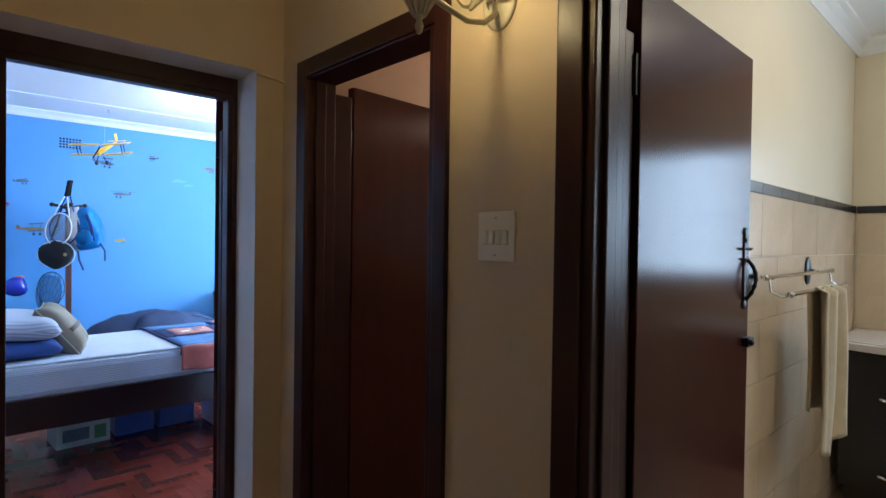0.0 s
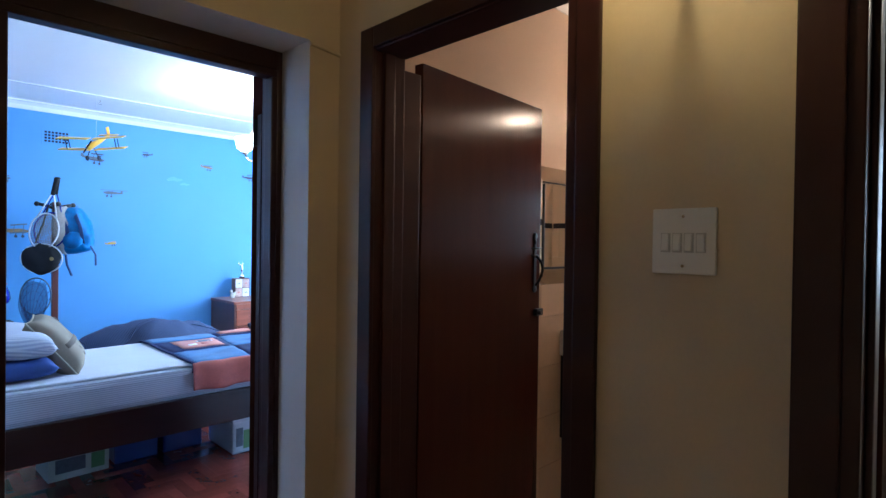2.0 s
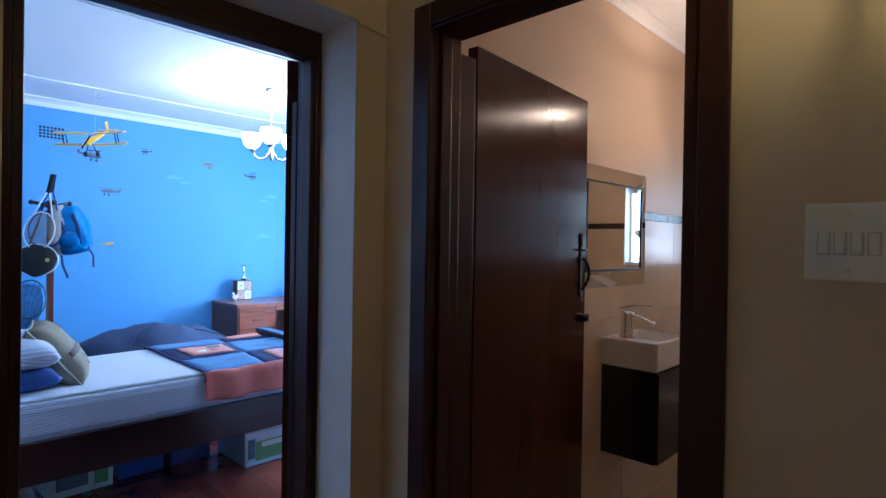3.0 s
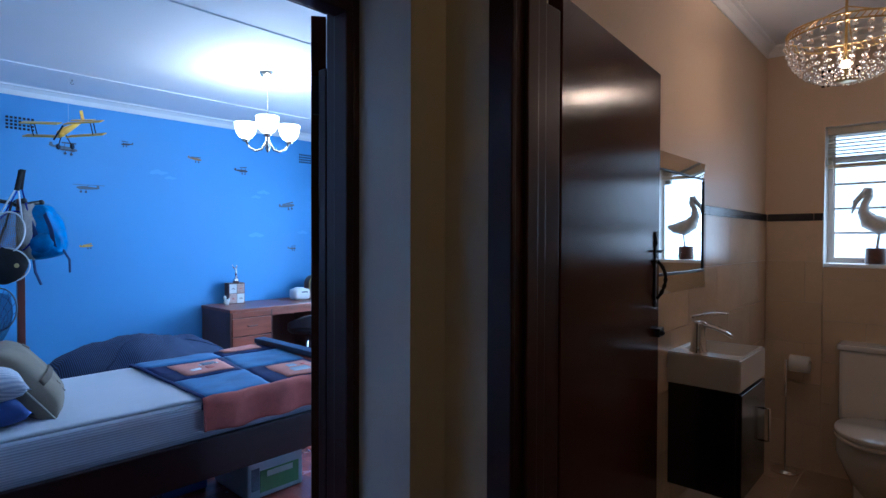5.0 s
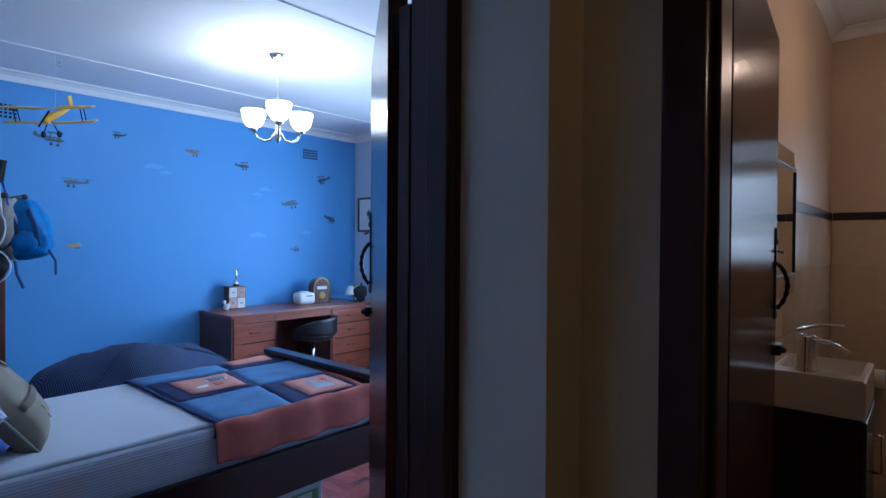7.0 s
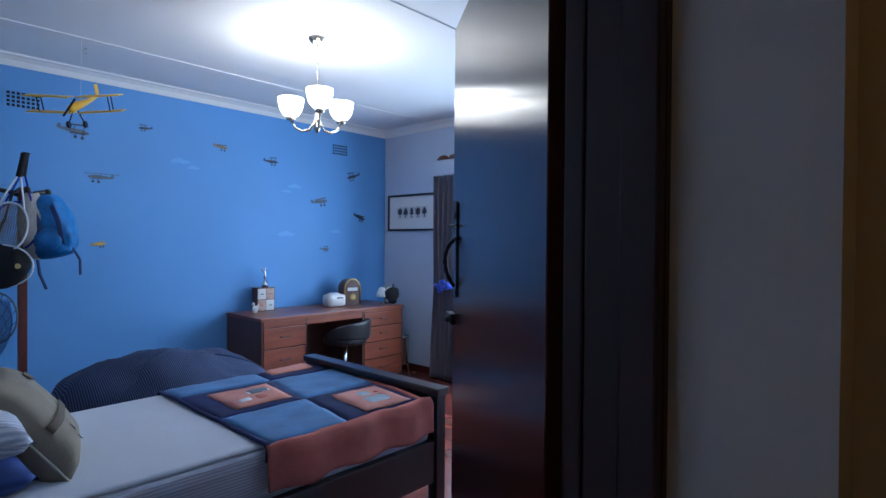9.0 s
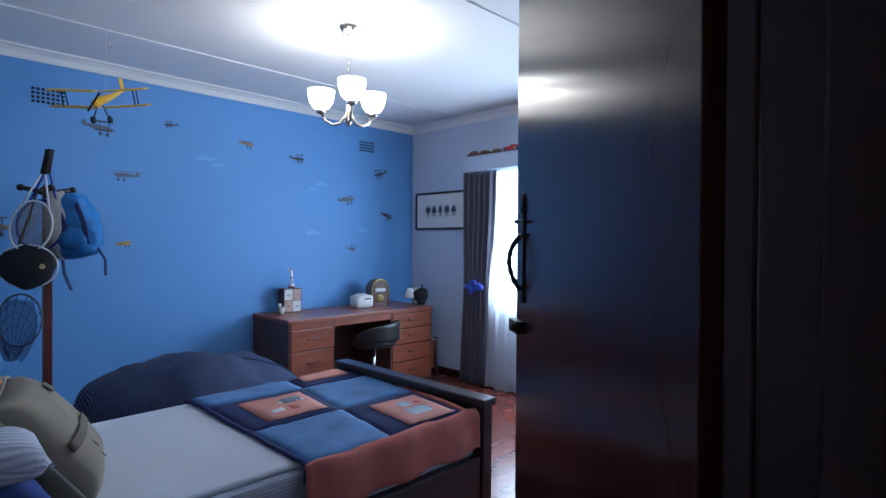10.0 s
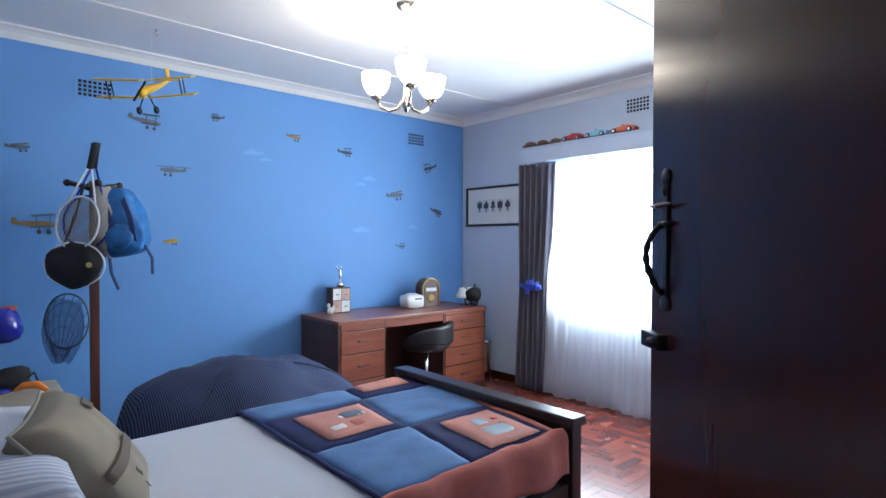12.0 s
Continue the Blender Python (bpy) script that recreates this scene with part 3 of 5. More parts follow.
def quilt_piece(name, x0, x1, y0, y1, material, lift=0.0, label="", nx=14, ny=14, thick=0.012):
    bm = B()

    def at(u, v):
        x, y = x0 + (x1 - x0) * u, y0 + (y1 - y0) * v
        x, y = x + 0.14 * (y - 4.15) * min(1, max(0, (x - 1.12) / 0.38)), y + 0.012 * (x - 1.5)
        p = drape(x, y)
        e = min(u, 1 - u, v, 1 - v)
        puff = 0.006 * min(1, e / 0.08)
        return p + Vector((0, -0.4 * lift if y < 3.8 else 0, lift + puff))

    grid(bm, nx, ny, at)
    solid(bm, thick)
    return part(name, bm, material, quilt, label, True)


quilt_piece("hem", 1.098, 1.122, 3.72, 4.88, NAVY, 0, "", 4, 40)
quilt_piece("square", 1.122, 1.505, 3.775, 4.165, DENIM)
quilt_piece("square", 1.505, 1.900, 3.775, 4.165, NAVY)
quilt_piece("square", 1.122, 1.505, 4.165, 4.555, NAVY)
quilt_piece("square", 1.505, 1.900, 4.165, 4.555, DENIM)
quilt_piece("square", 1.122, 1.505, 4.555, 4.88, DENIM)
quilt_piece("square", 1.505, 1.900, 4.555, 4.88, NAVY)
quilt_piece("border", 1.10, 1.95, 3.625, 3.775, CORAL, 0, "coral cotton border hanging over the side", 60, 16)
quilt_piece("border", 1.900, 1.93, 3.775, 4.88, CORAL, 0, "coral cotton end border", 4, 40)
quilt_piece("applique", 1.205, 1.462, 4.205, 4.495, PATCH, 0.010, "salmon patch with a stitched picture", 8, 8, 0.003)
quilt_piece("applique", 1.605, 1.855, 3.80, 4.095, PATCH, 0.010, "salmon patch with a pale stitched boat", 8, 8, 0.003)
quilt_piece("applique", 1.545, 1.80, 4.62, 4.83, PATCH, 0.010, "", 8, 8, 0.003)
quilt_piece("stitched_picture", 1.325, 1.435, 4.335, 4.44, GREYPRINT, 0.013, "", 4, 4, 0.002)
quilt_piece("stitched_picture", 1.245, 1.315, 4.255, 4.315, PAPER, 0.013, "", 4, 4, 0.002)
quilt_piece("stitched_picture", 1.325, 1.385, 4.245, 4.325, CORAL, 0.013, "", 4, 4, 0.002)
for k in range(5):
    quilt_piece("stitched_letter", 1.325 + 0.021 * k, 1.338 + 0.021 * k, 4.365 - 0.004 * k, 4.392 - 0.004 * k, PAPER, 0.0155, "", 1, 1, 0.002)
quilt_piece("stitched_picture", 1.655, 1.815, 3.845, 3.955, CLEARBOX, 0.013, "pale blue stitched boat hull", 4, 4, 0.002)
quilt_piece("stitched_picture", 1.685, 1.765, 3.955, 4.045, CLEARBOX, 0.013, "pale blue stitched sail", 4, 4, 0.002)
for k in range(3):
    quilt_piece("stitched_detail", 1.77 + 0.005 * k, 1.80 + 0.004 * k, 3.87 + 0.055 * k, 3.89 + 0.055 * k, REDPRINT, 0.0155, "", 1, 1, 0.002)


def pillow(bm, w, h, t, n=22):
    """A plump cushion about the origin: w along x, h along y, t thick."""
    for sgn in (1, -1):
        grid(bm, n, n, lambda u, v: (
            (2 * u - 1) * w / 2 * (1 - 0.07 * (1 - (2 * v - 1) ** 2)), (2 * v - 1) * h / 2 * (1 - 0.07 * (1 - (2 * u - 1) ** 2)),
            sgn * t / 2 * ((1 - (2 * u - 1) ** 4) * (1 - (2 * v - 1) ** 4)) ** 0.45 * (1 + 0.10 * noise.noise(Vector((u * 4, v * 4, sgn + t))))))
    bmesh.ops.remove_doubles(bm, verts=bm.verts, dist=1e-4)
    return bm


tagged(part("pillow", pillow(B(), 0.42, 0.70, 0.13), BLUEPILLOW, None, "", True), "plump blue cotton pillow lying on the bed", "pillow").matrix_world = pose(0.27, 4.22, 0.735, 0, 0, 2)
tagged(part("pillow", pillow(B(), 0.44, 0.72, 0.16), PILLOW, None, "", True), "white pinstriped pillow on a blue pillow", "pillow").matrix_world = pose(0.27, 4.23, 0.855, 0, 5, -1)
cushion = thing("scatter_cushion", "khaki canvas cushion with a brown strap, leaning on pillows", "cushion", m=pose(0.515, 4.175, 0.815, 0, 52, -13) @ Matrix.Scale(0.80, 4))
part("cover", pillow(B(), 0.46, 0.48, 0.21, 26), KHAKI, cushion, "", True)
bm = B()
tube(bm, [(0.23 * sx * (1 - 0.07 * (1 - q * q)) if ax else 0.23 * q, 0.24 * q if ax else 0.24 * sx * (1 - 0.07 * (1 - q * q)), 0) for ax, sx, sg in ((1, 1, 1), (0, 1, -1), (1, -1, -1), (0, -1, 1)) for q in [sg * (-1 + 0.25 * i) for i in range(8)]], 0.006, 6, True)
part("piping", bm, PIPING, cushion, "", True)


def on_cushion(x0, x1, y0, y1):
    bm = B()
    grid(bm, 10, 16, lambda u, v: (lambda x, y: (x, y, 0.21 / 2 * max(0, (1 - (x / 0.216) ** 4) * (1 - (y / 0.225) ** 4)) ** 0.45 * 1.03 + 0.004))(x0 + (x1 - x0) * u, y0 + (y1 - y0) * v))
    return solid(bm, 0.002)


part("strap", on_cushion(0.02, 0.055, -0.205, 0.11), KHAKIDARK, cushion, "faded brown strap", True)
part("badge", on_cushion(-0.15, -0.11, 0.05, 0.12), KHAKIDARK, cushion, "", True)


def lettering(text, size, material, parent, m, depth=0.0008, name="lettering"):
    c = bpy.data.curves.new(name, "FONT")
    c.body, c.size, c.extrude, c.align_x, c.align_y = text, size, depth, "CENTER", "CENTER"
    tmp = bpy.data.objects.new(name, c)
    me = bpy.data.meshes.new_from_object(tmp)
    bpy.data.objects.remove(tmp)
    me.materials.append(material)
    o = new(name, me)
    o.parent = parent
    o.matrix_basis = m
    return o


lettering("EST", 0.040, KHAKIDARK, cushion, pose(0.105, -0.08, 0.106, 0, 5, 90))
lettering("1961", 0.036, KHAKIDARK, cushion, pose(0.150, -0.08, 0.094, 0, 18, 90))

# boxes under the bed
st = thing("storage_box", "pale printed cardboard box under the bed", "box", (0.665, 4.33, 0), 3)
part("carton", box(B(), -0.155, 0.155, 0, 0.28, 0, 0.155, 0.004), PRINTBOX, st)
part("print", box(B(), -0.12, 0.03, -0.003, 0, 0.04, 0.12), GREYPRINT, st)
part("print", box(B(), 0.06, 0.13, -0.003, 0, 0.03, 0.12), GREENPRINT, st)
for i, xx in enumerate((0.98, 1.26)):
    t = thing("storage_box", "dark blue plastic storage box with a lid", "box", (xx, 4.36, 0), group="boxes under the bed")
    part("tub", box(B(), -0.125, 0.125, 0, 0.35, 0, 0.20, 0.015), BLUEBOX, t)
    part("lid", box(B(), -0.132, 0.132, -0.008, 0.358, 0.20, 0.222, 0.006), BLUEBOX, t)
t = thing("storage_box", "clear plastic storage box with colourful contents", "box", (1.62, 4.02, 0))
part("tub", box(B(), -0.17, 0.17, 0, 0.4, 0, 0.21, 0.015), CLEARBOX, t)
part("lid", box(B(), -0.178, 0.178, -0.008, 0.408, 0.21, 0.232, 0.006), CLEARBOX, t)
part("printed_sheet", box(B(), -0.10, 0.14, -0.003, 0.0, 0.03, 0.15), GREENPRINT, t)
part("printed_sheet", box(B(), -0.15, -0.105, -0.004, 0.0, 0.05, 0.17), GREYPRINT, t)
part("printed_sheet", box(B(), -0.06, 0.10, -0.006, -0.003, 0.11, 0.14), PRINTBOX, t)

# bean bag
bm = B()
n1, n2 = 72, 30


def bean(u, v):
    a, b = 2 * math.pi * u, math.pi * v
    r = 0.66 + 0.06 * math.cos(a - 0.3) + 0.02 * math.sin(3 * a)
    x, y = r * math.sin(b) ** 0.8 * math.cos(a) * 1.12, r * math.sin(b) ** 0.8 * math.sin(a) * 0.82
    z = 0.35 + 0.35 * math.copysign(abs(math.cos(b)) ** 0.8, math.cos(b))
    if z > 0.3:
        z -= 0.26 * max(0, x) ** 1.1 - 0.03 * max(0, -x)
    w = 0.04 * noise.noise(Vector((x * 3, y * 3, z * 3))) + 0.032 * noise.noise(Vector((x * 8, y * 8, z * 4)))
    return (x * (1 + w), y * (1 + w), max(0.0, z * (1 + 1.4 * w)))


grid(bm, n1, n2, bean)
bmesh.ops.remove_doubles(bm, verts=bm.verts, dist=1e-4)
bag = thing("bean_bag", "slumped navy corduroy bean bag on the floor", "bean bag", (1.56, 5.62, 0))
part("cover", bm, CORD, bag, "", True)
for u0 in (0.30, 0.62, 0.95):
    part("seam", tube(B(), [Vector(bean(u0, 0.06 + 0.80 * k / 24)) * 1.004 for k in range(25)], 0.006, 6), CORD, bag, "", True)
part("tag", box(B(), -0.70, -0.66, -0.16, -0.157, 0.30, 0.36), BLACKCLOTH, bag)

# desk
desk = thing("desk", "red-brown wooden pedestal desk with drawers", "desk", (2.435, 6.22, 0))
W, D, H = 1.585, 0.60, 0.75
part("desktop", box(B(), -0.008, W + 0.008, -0.012, D, H - 0.03, H, 0.005), DESKWOOD, desk)
for x0, x1 in ((0, 0.018), (0.422, 0.44), (1.06, 1.078), (W - 0.018, W)):
    part("side_panel", box(B(), x0, x1, 0.0, D - 0.01, 0.0, H - 0.03, 0.002), DESKSIDE, desk)
part("back_panel", box(B(), 0.0, W, D - 0.01, D, 0.05, H - 0.03), DESKSIDE, desk)
part("apron", box(B(), 0.44, 1.06, 0.004, 0.022, 0.66, H - 0.03, 0.002), DESKWOOD, desk)
for x0, x1, zs in ((0.020, 0.420, (0.05, 0.275, 0.485, 0.665)), (1.080, W - 0.020, (0.05, 0.245, 0.41, 0.56, 0.70))):
    part("bottom_rail", box(B(), x0, x1, 0.006, 0.05, 0.0, 0.045), DESKSIDE, desk)
    part("top_rail", box(B(), x0, x1, -0.004, 0.03, zs[-1], H - 0.031, 0.002), DESKWOOD, desk)
    for a, b in zip(zs, zs[1:]):
        d = part("drawer", box(B(), x0, x1, -0.008, 0.012, a + 0.004, b - 0.004, 0.004), DESKWOOD, desk)
        c = (x0 + x1) / 2
        bm = B()
        tube(bm, [(c - 0.05, -0.008, (a + b) / 2 + 0.01), (c - 0.045, -0.022, (a + b) / 2 + 0.006), (c + 0.045, -0.022, (a + b) / 2 + 0.006), (c + 0.05, -0.008, (a + b) / 2 + 0.01)], 0.006, 6)
        part("handle", bm, DESKSIDE, d, "dark wooden drawer pull")

# desk chair
ch = thing("desk_chair", "black leather swivel stool with a low curved back", "chair", (3.20, 6.10, 0), 0)
bm = lathe(B(), [(0.0, 0.465), (0.17, 0.468), (0.195, 0.49), (0.20, 0.515), (0.185, 0.545), (0.10, 0.556), (0, 0.558)], seg=28)
part("seat", bm, LEATHER, ch, "", True)
bm = B()
grid(bm, 24, 8, lambda u, v: (0.26 * math.cos(math.radians(195 + 175 * u)), 0.03 + 0.235 * math.sin(math.radians(195 + 175 * u)), 0.53 + (0.12 + 0.07 * u) * v * math.sin(math.pi * (0.08 + 0.82 * u)) ** 0.6 + 0.01 * math.sin(9 * u)))
solid(bm, 0.035)
part("backrest", bm, LEATHER, ch, "", True)
part("column", lathe(B(), [(0.016, 0.05), (0.016, 0.47)], seg=12), CHROME, ch, "chrome column", True)
part("base", lathe(B(), [(0.20, 0.0), (0.20, 0.01), (0.12, 0.022), (0.03, 0.045), (0.028, 0.08)], seg=28), CHROME, ch, "round chrome foot", True)

# things on the desk
Z = 0.75
t = thing("drawer_box", "small wooden box with four pale printed drawers", "box", (2.725, 6.66, Z), -4)
part("case", box(B(), -0.085, 0.085, 0.0, 0.11, 0, 0.215, 0.003), DESKSIDE, t)
for i in range(2):
    for j in range(2):
        dr = part("drawer", box(B(), -0.079 + 0.08 * i, -0.003 + 0.08 * i, -0.006, 0.004, 0.008 + 0.102 * j, 0.104 + 0.102 * j, 0.003), PAPER if i != j else mat("pink_print", (0.50, 0.34, 0.28), 0.6, var=0.4, scale=60), t)
        bm = B()
        tube(bm, [(-0.055 + 0.08 * i, -0.007, 0.05 + 0.102 * j), (-0.041 + 0.08 * i, -0.014, 0.062 + 0.102 * j), (-0.027 + 0.08 * i, -0.007, 0.05 + 0.102 * j)], 0.003, 6)
        part("pull", bm, IRON if i != j else REDPRINT, dr)
bm = lathe(B(), [(0.022, 0), (0.022, 0.03), (0.012, 0.034), (0.01, 0.04), (0.006, 0.05)], seg=14)
blob(bm, (0, 0, 0.085), (0.010, 0.008, 0.035), 10)
blob(bm, (0.006, 0, 0.125), (0.008, 0.008, 0.01), 8)
tube(bm, [(0, 0, 0.105), (-0.022, 0, 0.12), (-0.03, 0, 0.14)], 0.004, 6)
tube(bm, [(0, 0, 0.06), (0.012, 0, 0.04)], 0.005, 6)
tagged(part("trophy", bm, SILVER, None, "", True), "small silver sports trophy figure on a drawer box", "trophy").matrix_world = pose(2.735, 6.70, Z + 0.215) @ Matrix.Scale(1.35, 4)
bm = blob(B(), (0, 0, 0.03), (0.03, 0.022, 0.032), 12, 0.2)
blob(bm, (-0.018, 0, 0.075), (0.017, 0.015, 0.022), 10)
blob(bm, (0.025, 0, 0.05), (0.012, 0.012, 0.022), 8)
tagged(part("figurine", bm, BIRD, None, "", True), "small cream animal figurine on the desk", "figurine").matrix_world = pose(2.595, 6.62, Z)
t = thing("cd_radio", "rounded white portable radio on the desk", "radio", (3.40, 6.55, Z), -8)
part("case", box(B(), -0.098, 0.098, -0.08, 0.08, 0.0, 0.125, 0.045), PLASTIC, t, "", True)
part("display", box(B(), -0.01, 0.06, -0.079, -0.07, 0.07, 0.095, 0.003), SCREEN, t)
part("lid", lathe(B(), [(0.055, 0.122), (0.055, 0.128), (0.045, 0.133), (0, 0.135)], (0, 0.01, 0)), PLASTIC, t, "", True)
t = thing("jukebox_radio", "dark arched jukebox radio with gold trim", "radio", m=pose(3.61, 6.57, Z, 0, 0, -12) @ Matrix.Scale(1.08, 4))
arch = [(0.092 * math.cos(a), 0.155 + 0.09 * math.sin(a)) for a in [math.pi * i / 14 for i in range(15)]]
part("case", poly(B(), [(0.092, 0.0)] + arch + [(-0.092, 0.0)], -0.05, 0.06), DESKSIDE, t)
inner = [(0.066 * x / 0.092, 0.155 + (z - 0.155) * 0.7) for x, z in arch]
part("front", poly(B(), [(0.066, 0.02)] + inner + [(-0.066, 0.02)], -0.056, -0.049), DESKSIDE, t)
bm = B()
tube(bm, [(0.078, -0.055, 0.01)] + [(x * 0.86, -0.055, z) for x, z in arch] + [(-0.078, -0.055, 0.01)], 0.008, 8)
part("tube_trim", bm, BRASS, t, "", True)
part("dial", lathe(B(), [(0.035, 0), (0.035, 0.006), (0.02, 0.01), (0, 0.01)], seg=20, m=pose(0, -0.055, 0.075, 90, 0, 0)), GOLD, t, "", True)
part("label_panel", box(B(), -0.05, 0.05, -0.061, -0.055, 0.135, 0.165, 0.002), PAPER, t)
t = thing("table_lamp", "small lamp with two white tulip shades", "lamp", (3.95, 6.42, Z))
part("base", lathe(B(), [(0.05, 0), (0.05, 0.008), (0.012, 0.02), (0.008, 0.06), (0.008, 0.13), (0.004, 0.22)], seg=18), NICKEL, t, "", True)
for sx in (-0.055, 0.045):
    bm = lathe(B(), [(0.022, 0.17), (0.03, 0.165), (0.058, 0.10), (0.062, 0.075), (0.058, 0.075), (0.026, 0.155), (0.0, 0.16)], (sx, -0.02, 0), 18)
    part("shade", bm, PAPER, t, "white pleated shade", True)
    part("arm", tube(B(), [(0, 0, 0.13), (sx * 0.6, -0.01, 0.19), (sx, -0.02, 0.165)], 0.004, 6), NICKEL, t)
bm = blob(B(), (0, 0, 0.10), (0.085, 0.06, 0.075), 16, 0.25)
tube(bm, [(0.0, 0, 0.15), (0.01, 0, 0.21)], 0.008, 6)
blob(bm, (0, 0, 0.02), (0.05, 0.04, 0.03), 12)
tagged(part("cap", bm, BLACKCLOTH, None, "", True), "black cloth cap beside the small lamp", "cap").matrix_world = pose(3.965, 6.315, Z + 0.01, 0, 0, -30) @ Matrix.Scale(0.95, 4)
t = thing("waste_bin", "slim brushed steel bin on thin legs", "bin", (4.13, 6.33, 0))
part("drum", lathe(B(), [(0.055, 0.10), (0.06, 0.11), (0.066, 0.38), (0.072, 0.385), (0.072, 0.40), (0.06, 0.40), (0.055, 0.12), (0, 0.12)], seg=24), NICKEL, t, "", True)
for a in (90, 210, 330):
    c, s = math.cos(radians(a)), math.sin(radians(a))
    part("leg", tube(B(), [(0.05 * c, 0.05 * s, 0.11), (0.075 * c, 0.075 * s, 0.0)], 0.007, 8), CHROME, t)

# curtain, sheer, pelmet and what stands on it
cur = thing("curtain", "dark grey curtain tied back with a blue tie", "curtain")


def curtain(u, v):
    z = 0.012 + 2.055 * v
    pinch = math.exp(-((z - 0.97) / 0.42) ** 2)
    y0, y1 = 5.555 + 0.03 * pinch + 0.07 * (1 - v), 5.955 - 0.02 * pinch + 0.03 * (1 - v)
    y = y0 + (y1 - y0) * u
    return (4.20 + 0.030 * math.sin(u * 6 * 2 * math.pi + 0.6 * math.sin(3 * v)) * (1 - 0.4 * pinch) + 0.01 * noise.noise(Vector((u * 5, v * 3, 0))), y, z)


part("cloth", solid(grid(B(), 90, 34, curtain), 0.003), CURTAIN, cur, "", True)
bm = B()
tube(bm, [(4.15, 5.66, 0.96), (4.145, 5.74, 0.95), (4.15, 5.86, 0.955), (4.20, 5.94, 0.965)], [0.022, 0.026, 0.02, 0.015], 8)
blob(bm, (4.135, 5.77, 0.99), (0.02, 0.045, 0.035), 12, 0.3)
blob(bm, (4.135, 5.80, 0.93), (0.02, 0.035, 0.045), 12, 0.3)
blob(bm, (4.135, 5.70, 0.965), (0.02, 0.03, 0.035), 12, 0.3)
part("tie_back", bm, TIE, cur, "glossy blue tie-back with a bow", True)
bm = grid(B(), 160, 14, lambda u, v: (4.235 + 0.018 * math.sin(u * 19 * 2 * math.pi + 1.3 * math.sin(u * 9)) * (1 - 0.35 * v) - 0.03 * (1 - v), 3.50 + (2.13 + 0.06 * (1 - v)) * u, 0.012 + 0.01 * math.sin(u * 40) * (1 - v) + 2.045 * v))
tagged(part("sheer_curtain", bm, SHEER, None, "", True), "full-length white sheer curtain over the window", "curtain")
pel = thing("pelmet", "pale blue painted pelmet shelf over the window", "pelmet")
part("front_board", box(B(), 4.155, 4.175, 3.45, 5.92, 2.07, 2.20, 0.003), PALE, pel)
part("end_board", box(B(), 4.175, BX, 5.90, 5.92, 2.07, 2.20, 0.002), PALE, pel)
part("top_board", box(B(), 4.15, BX, 3.45, 5.925, 2.20, 2.215, 0.003), PALE, pel)
for yy, k in ((5.83, 1.0), (5.69, 0.95), (5.55, 0.85)):
    t = thing("carved_tortoise", "carved brown wooden tortoise on the pelmet", "ornament", (4.205, yy, 2.215), 90, group="tortoises on the pelmet")
    bm = blob(B(), (0, 0, 0.026), (0.062 * k, 0.045 * k, 0.032 * k), 16)
    part("shell", bm, TURTLE, t, "", True)
    part("head", blob(B(), (0.072 * k, 0, 0.022), (0.02, 0.014, 0.012), 10), TURTLE, t, "", True)
    for sx in (-0.035, 0.035):
        for sy in (-0.035, 0.035):
            part("foot", blob(B(), (sx * k, sy * k, 0.007), (0.014, 0.012, 0.008), 8), TURTLE, t, "", True)


def toy_car(y, paint, label):
    t = thing("toy_car", label, "toy car", (4.205, y, 2.215), 90, group="toy cars on the pelmet")
    prof = [(-0.105, 0.02), (-0.11, 0.035), (-0.09, 0.052), (-0.04, 0.055), (-0.02, 0.062), (0.0, 0.05), (0.05, 0.05), (0.10, 0.038), (0.112, 0.026), (0.105, 0.014), (-0.09, 0.012)]
    bm = poly(B(), prof, -0.038, 0.038)
    bmesh.ops.bevel(bm, geom=bm.edges[:], offset=0.005, segments=2, affect="EDGES")
    part("body", bm, paint, t)
    part("windscreen", box(B(), 0.0, 0.004, -0.028, 0.028, 0.05, 0.068, 0.001), SCREEN, t)
    for sx in (-0.065, 0.068):
        for sy in (-0.042, 0.042):
            w = part("wheel", lathe(B(), [(0.0, -0.007), (0.018, -0.007), (0.021, -0.004), (0.021, 0.004), (0.018, 0.007), (0, 0.007)], seg=18, m=pose(sx, sy, 0.021, 90, 0, 0)), SCREEN, t)
            part("hub", lathe(B(), [(0.0, -0.0085), (0.012, -0.0085), (0.012, 0.0085), (0, 0.0085)], seg=14, m=pose(sx, sy, 0.021, 90, 0, 0)), SILVER, w)
    return t


toy_car(5.36, RED, "shiny dark red toy racing car")
toy_car(5.13, LIGHTBLUE, "shiny light blue toy racing car")
toy_car(4.89, SALMON, "orange-red toy racing car")

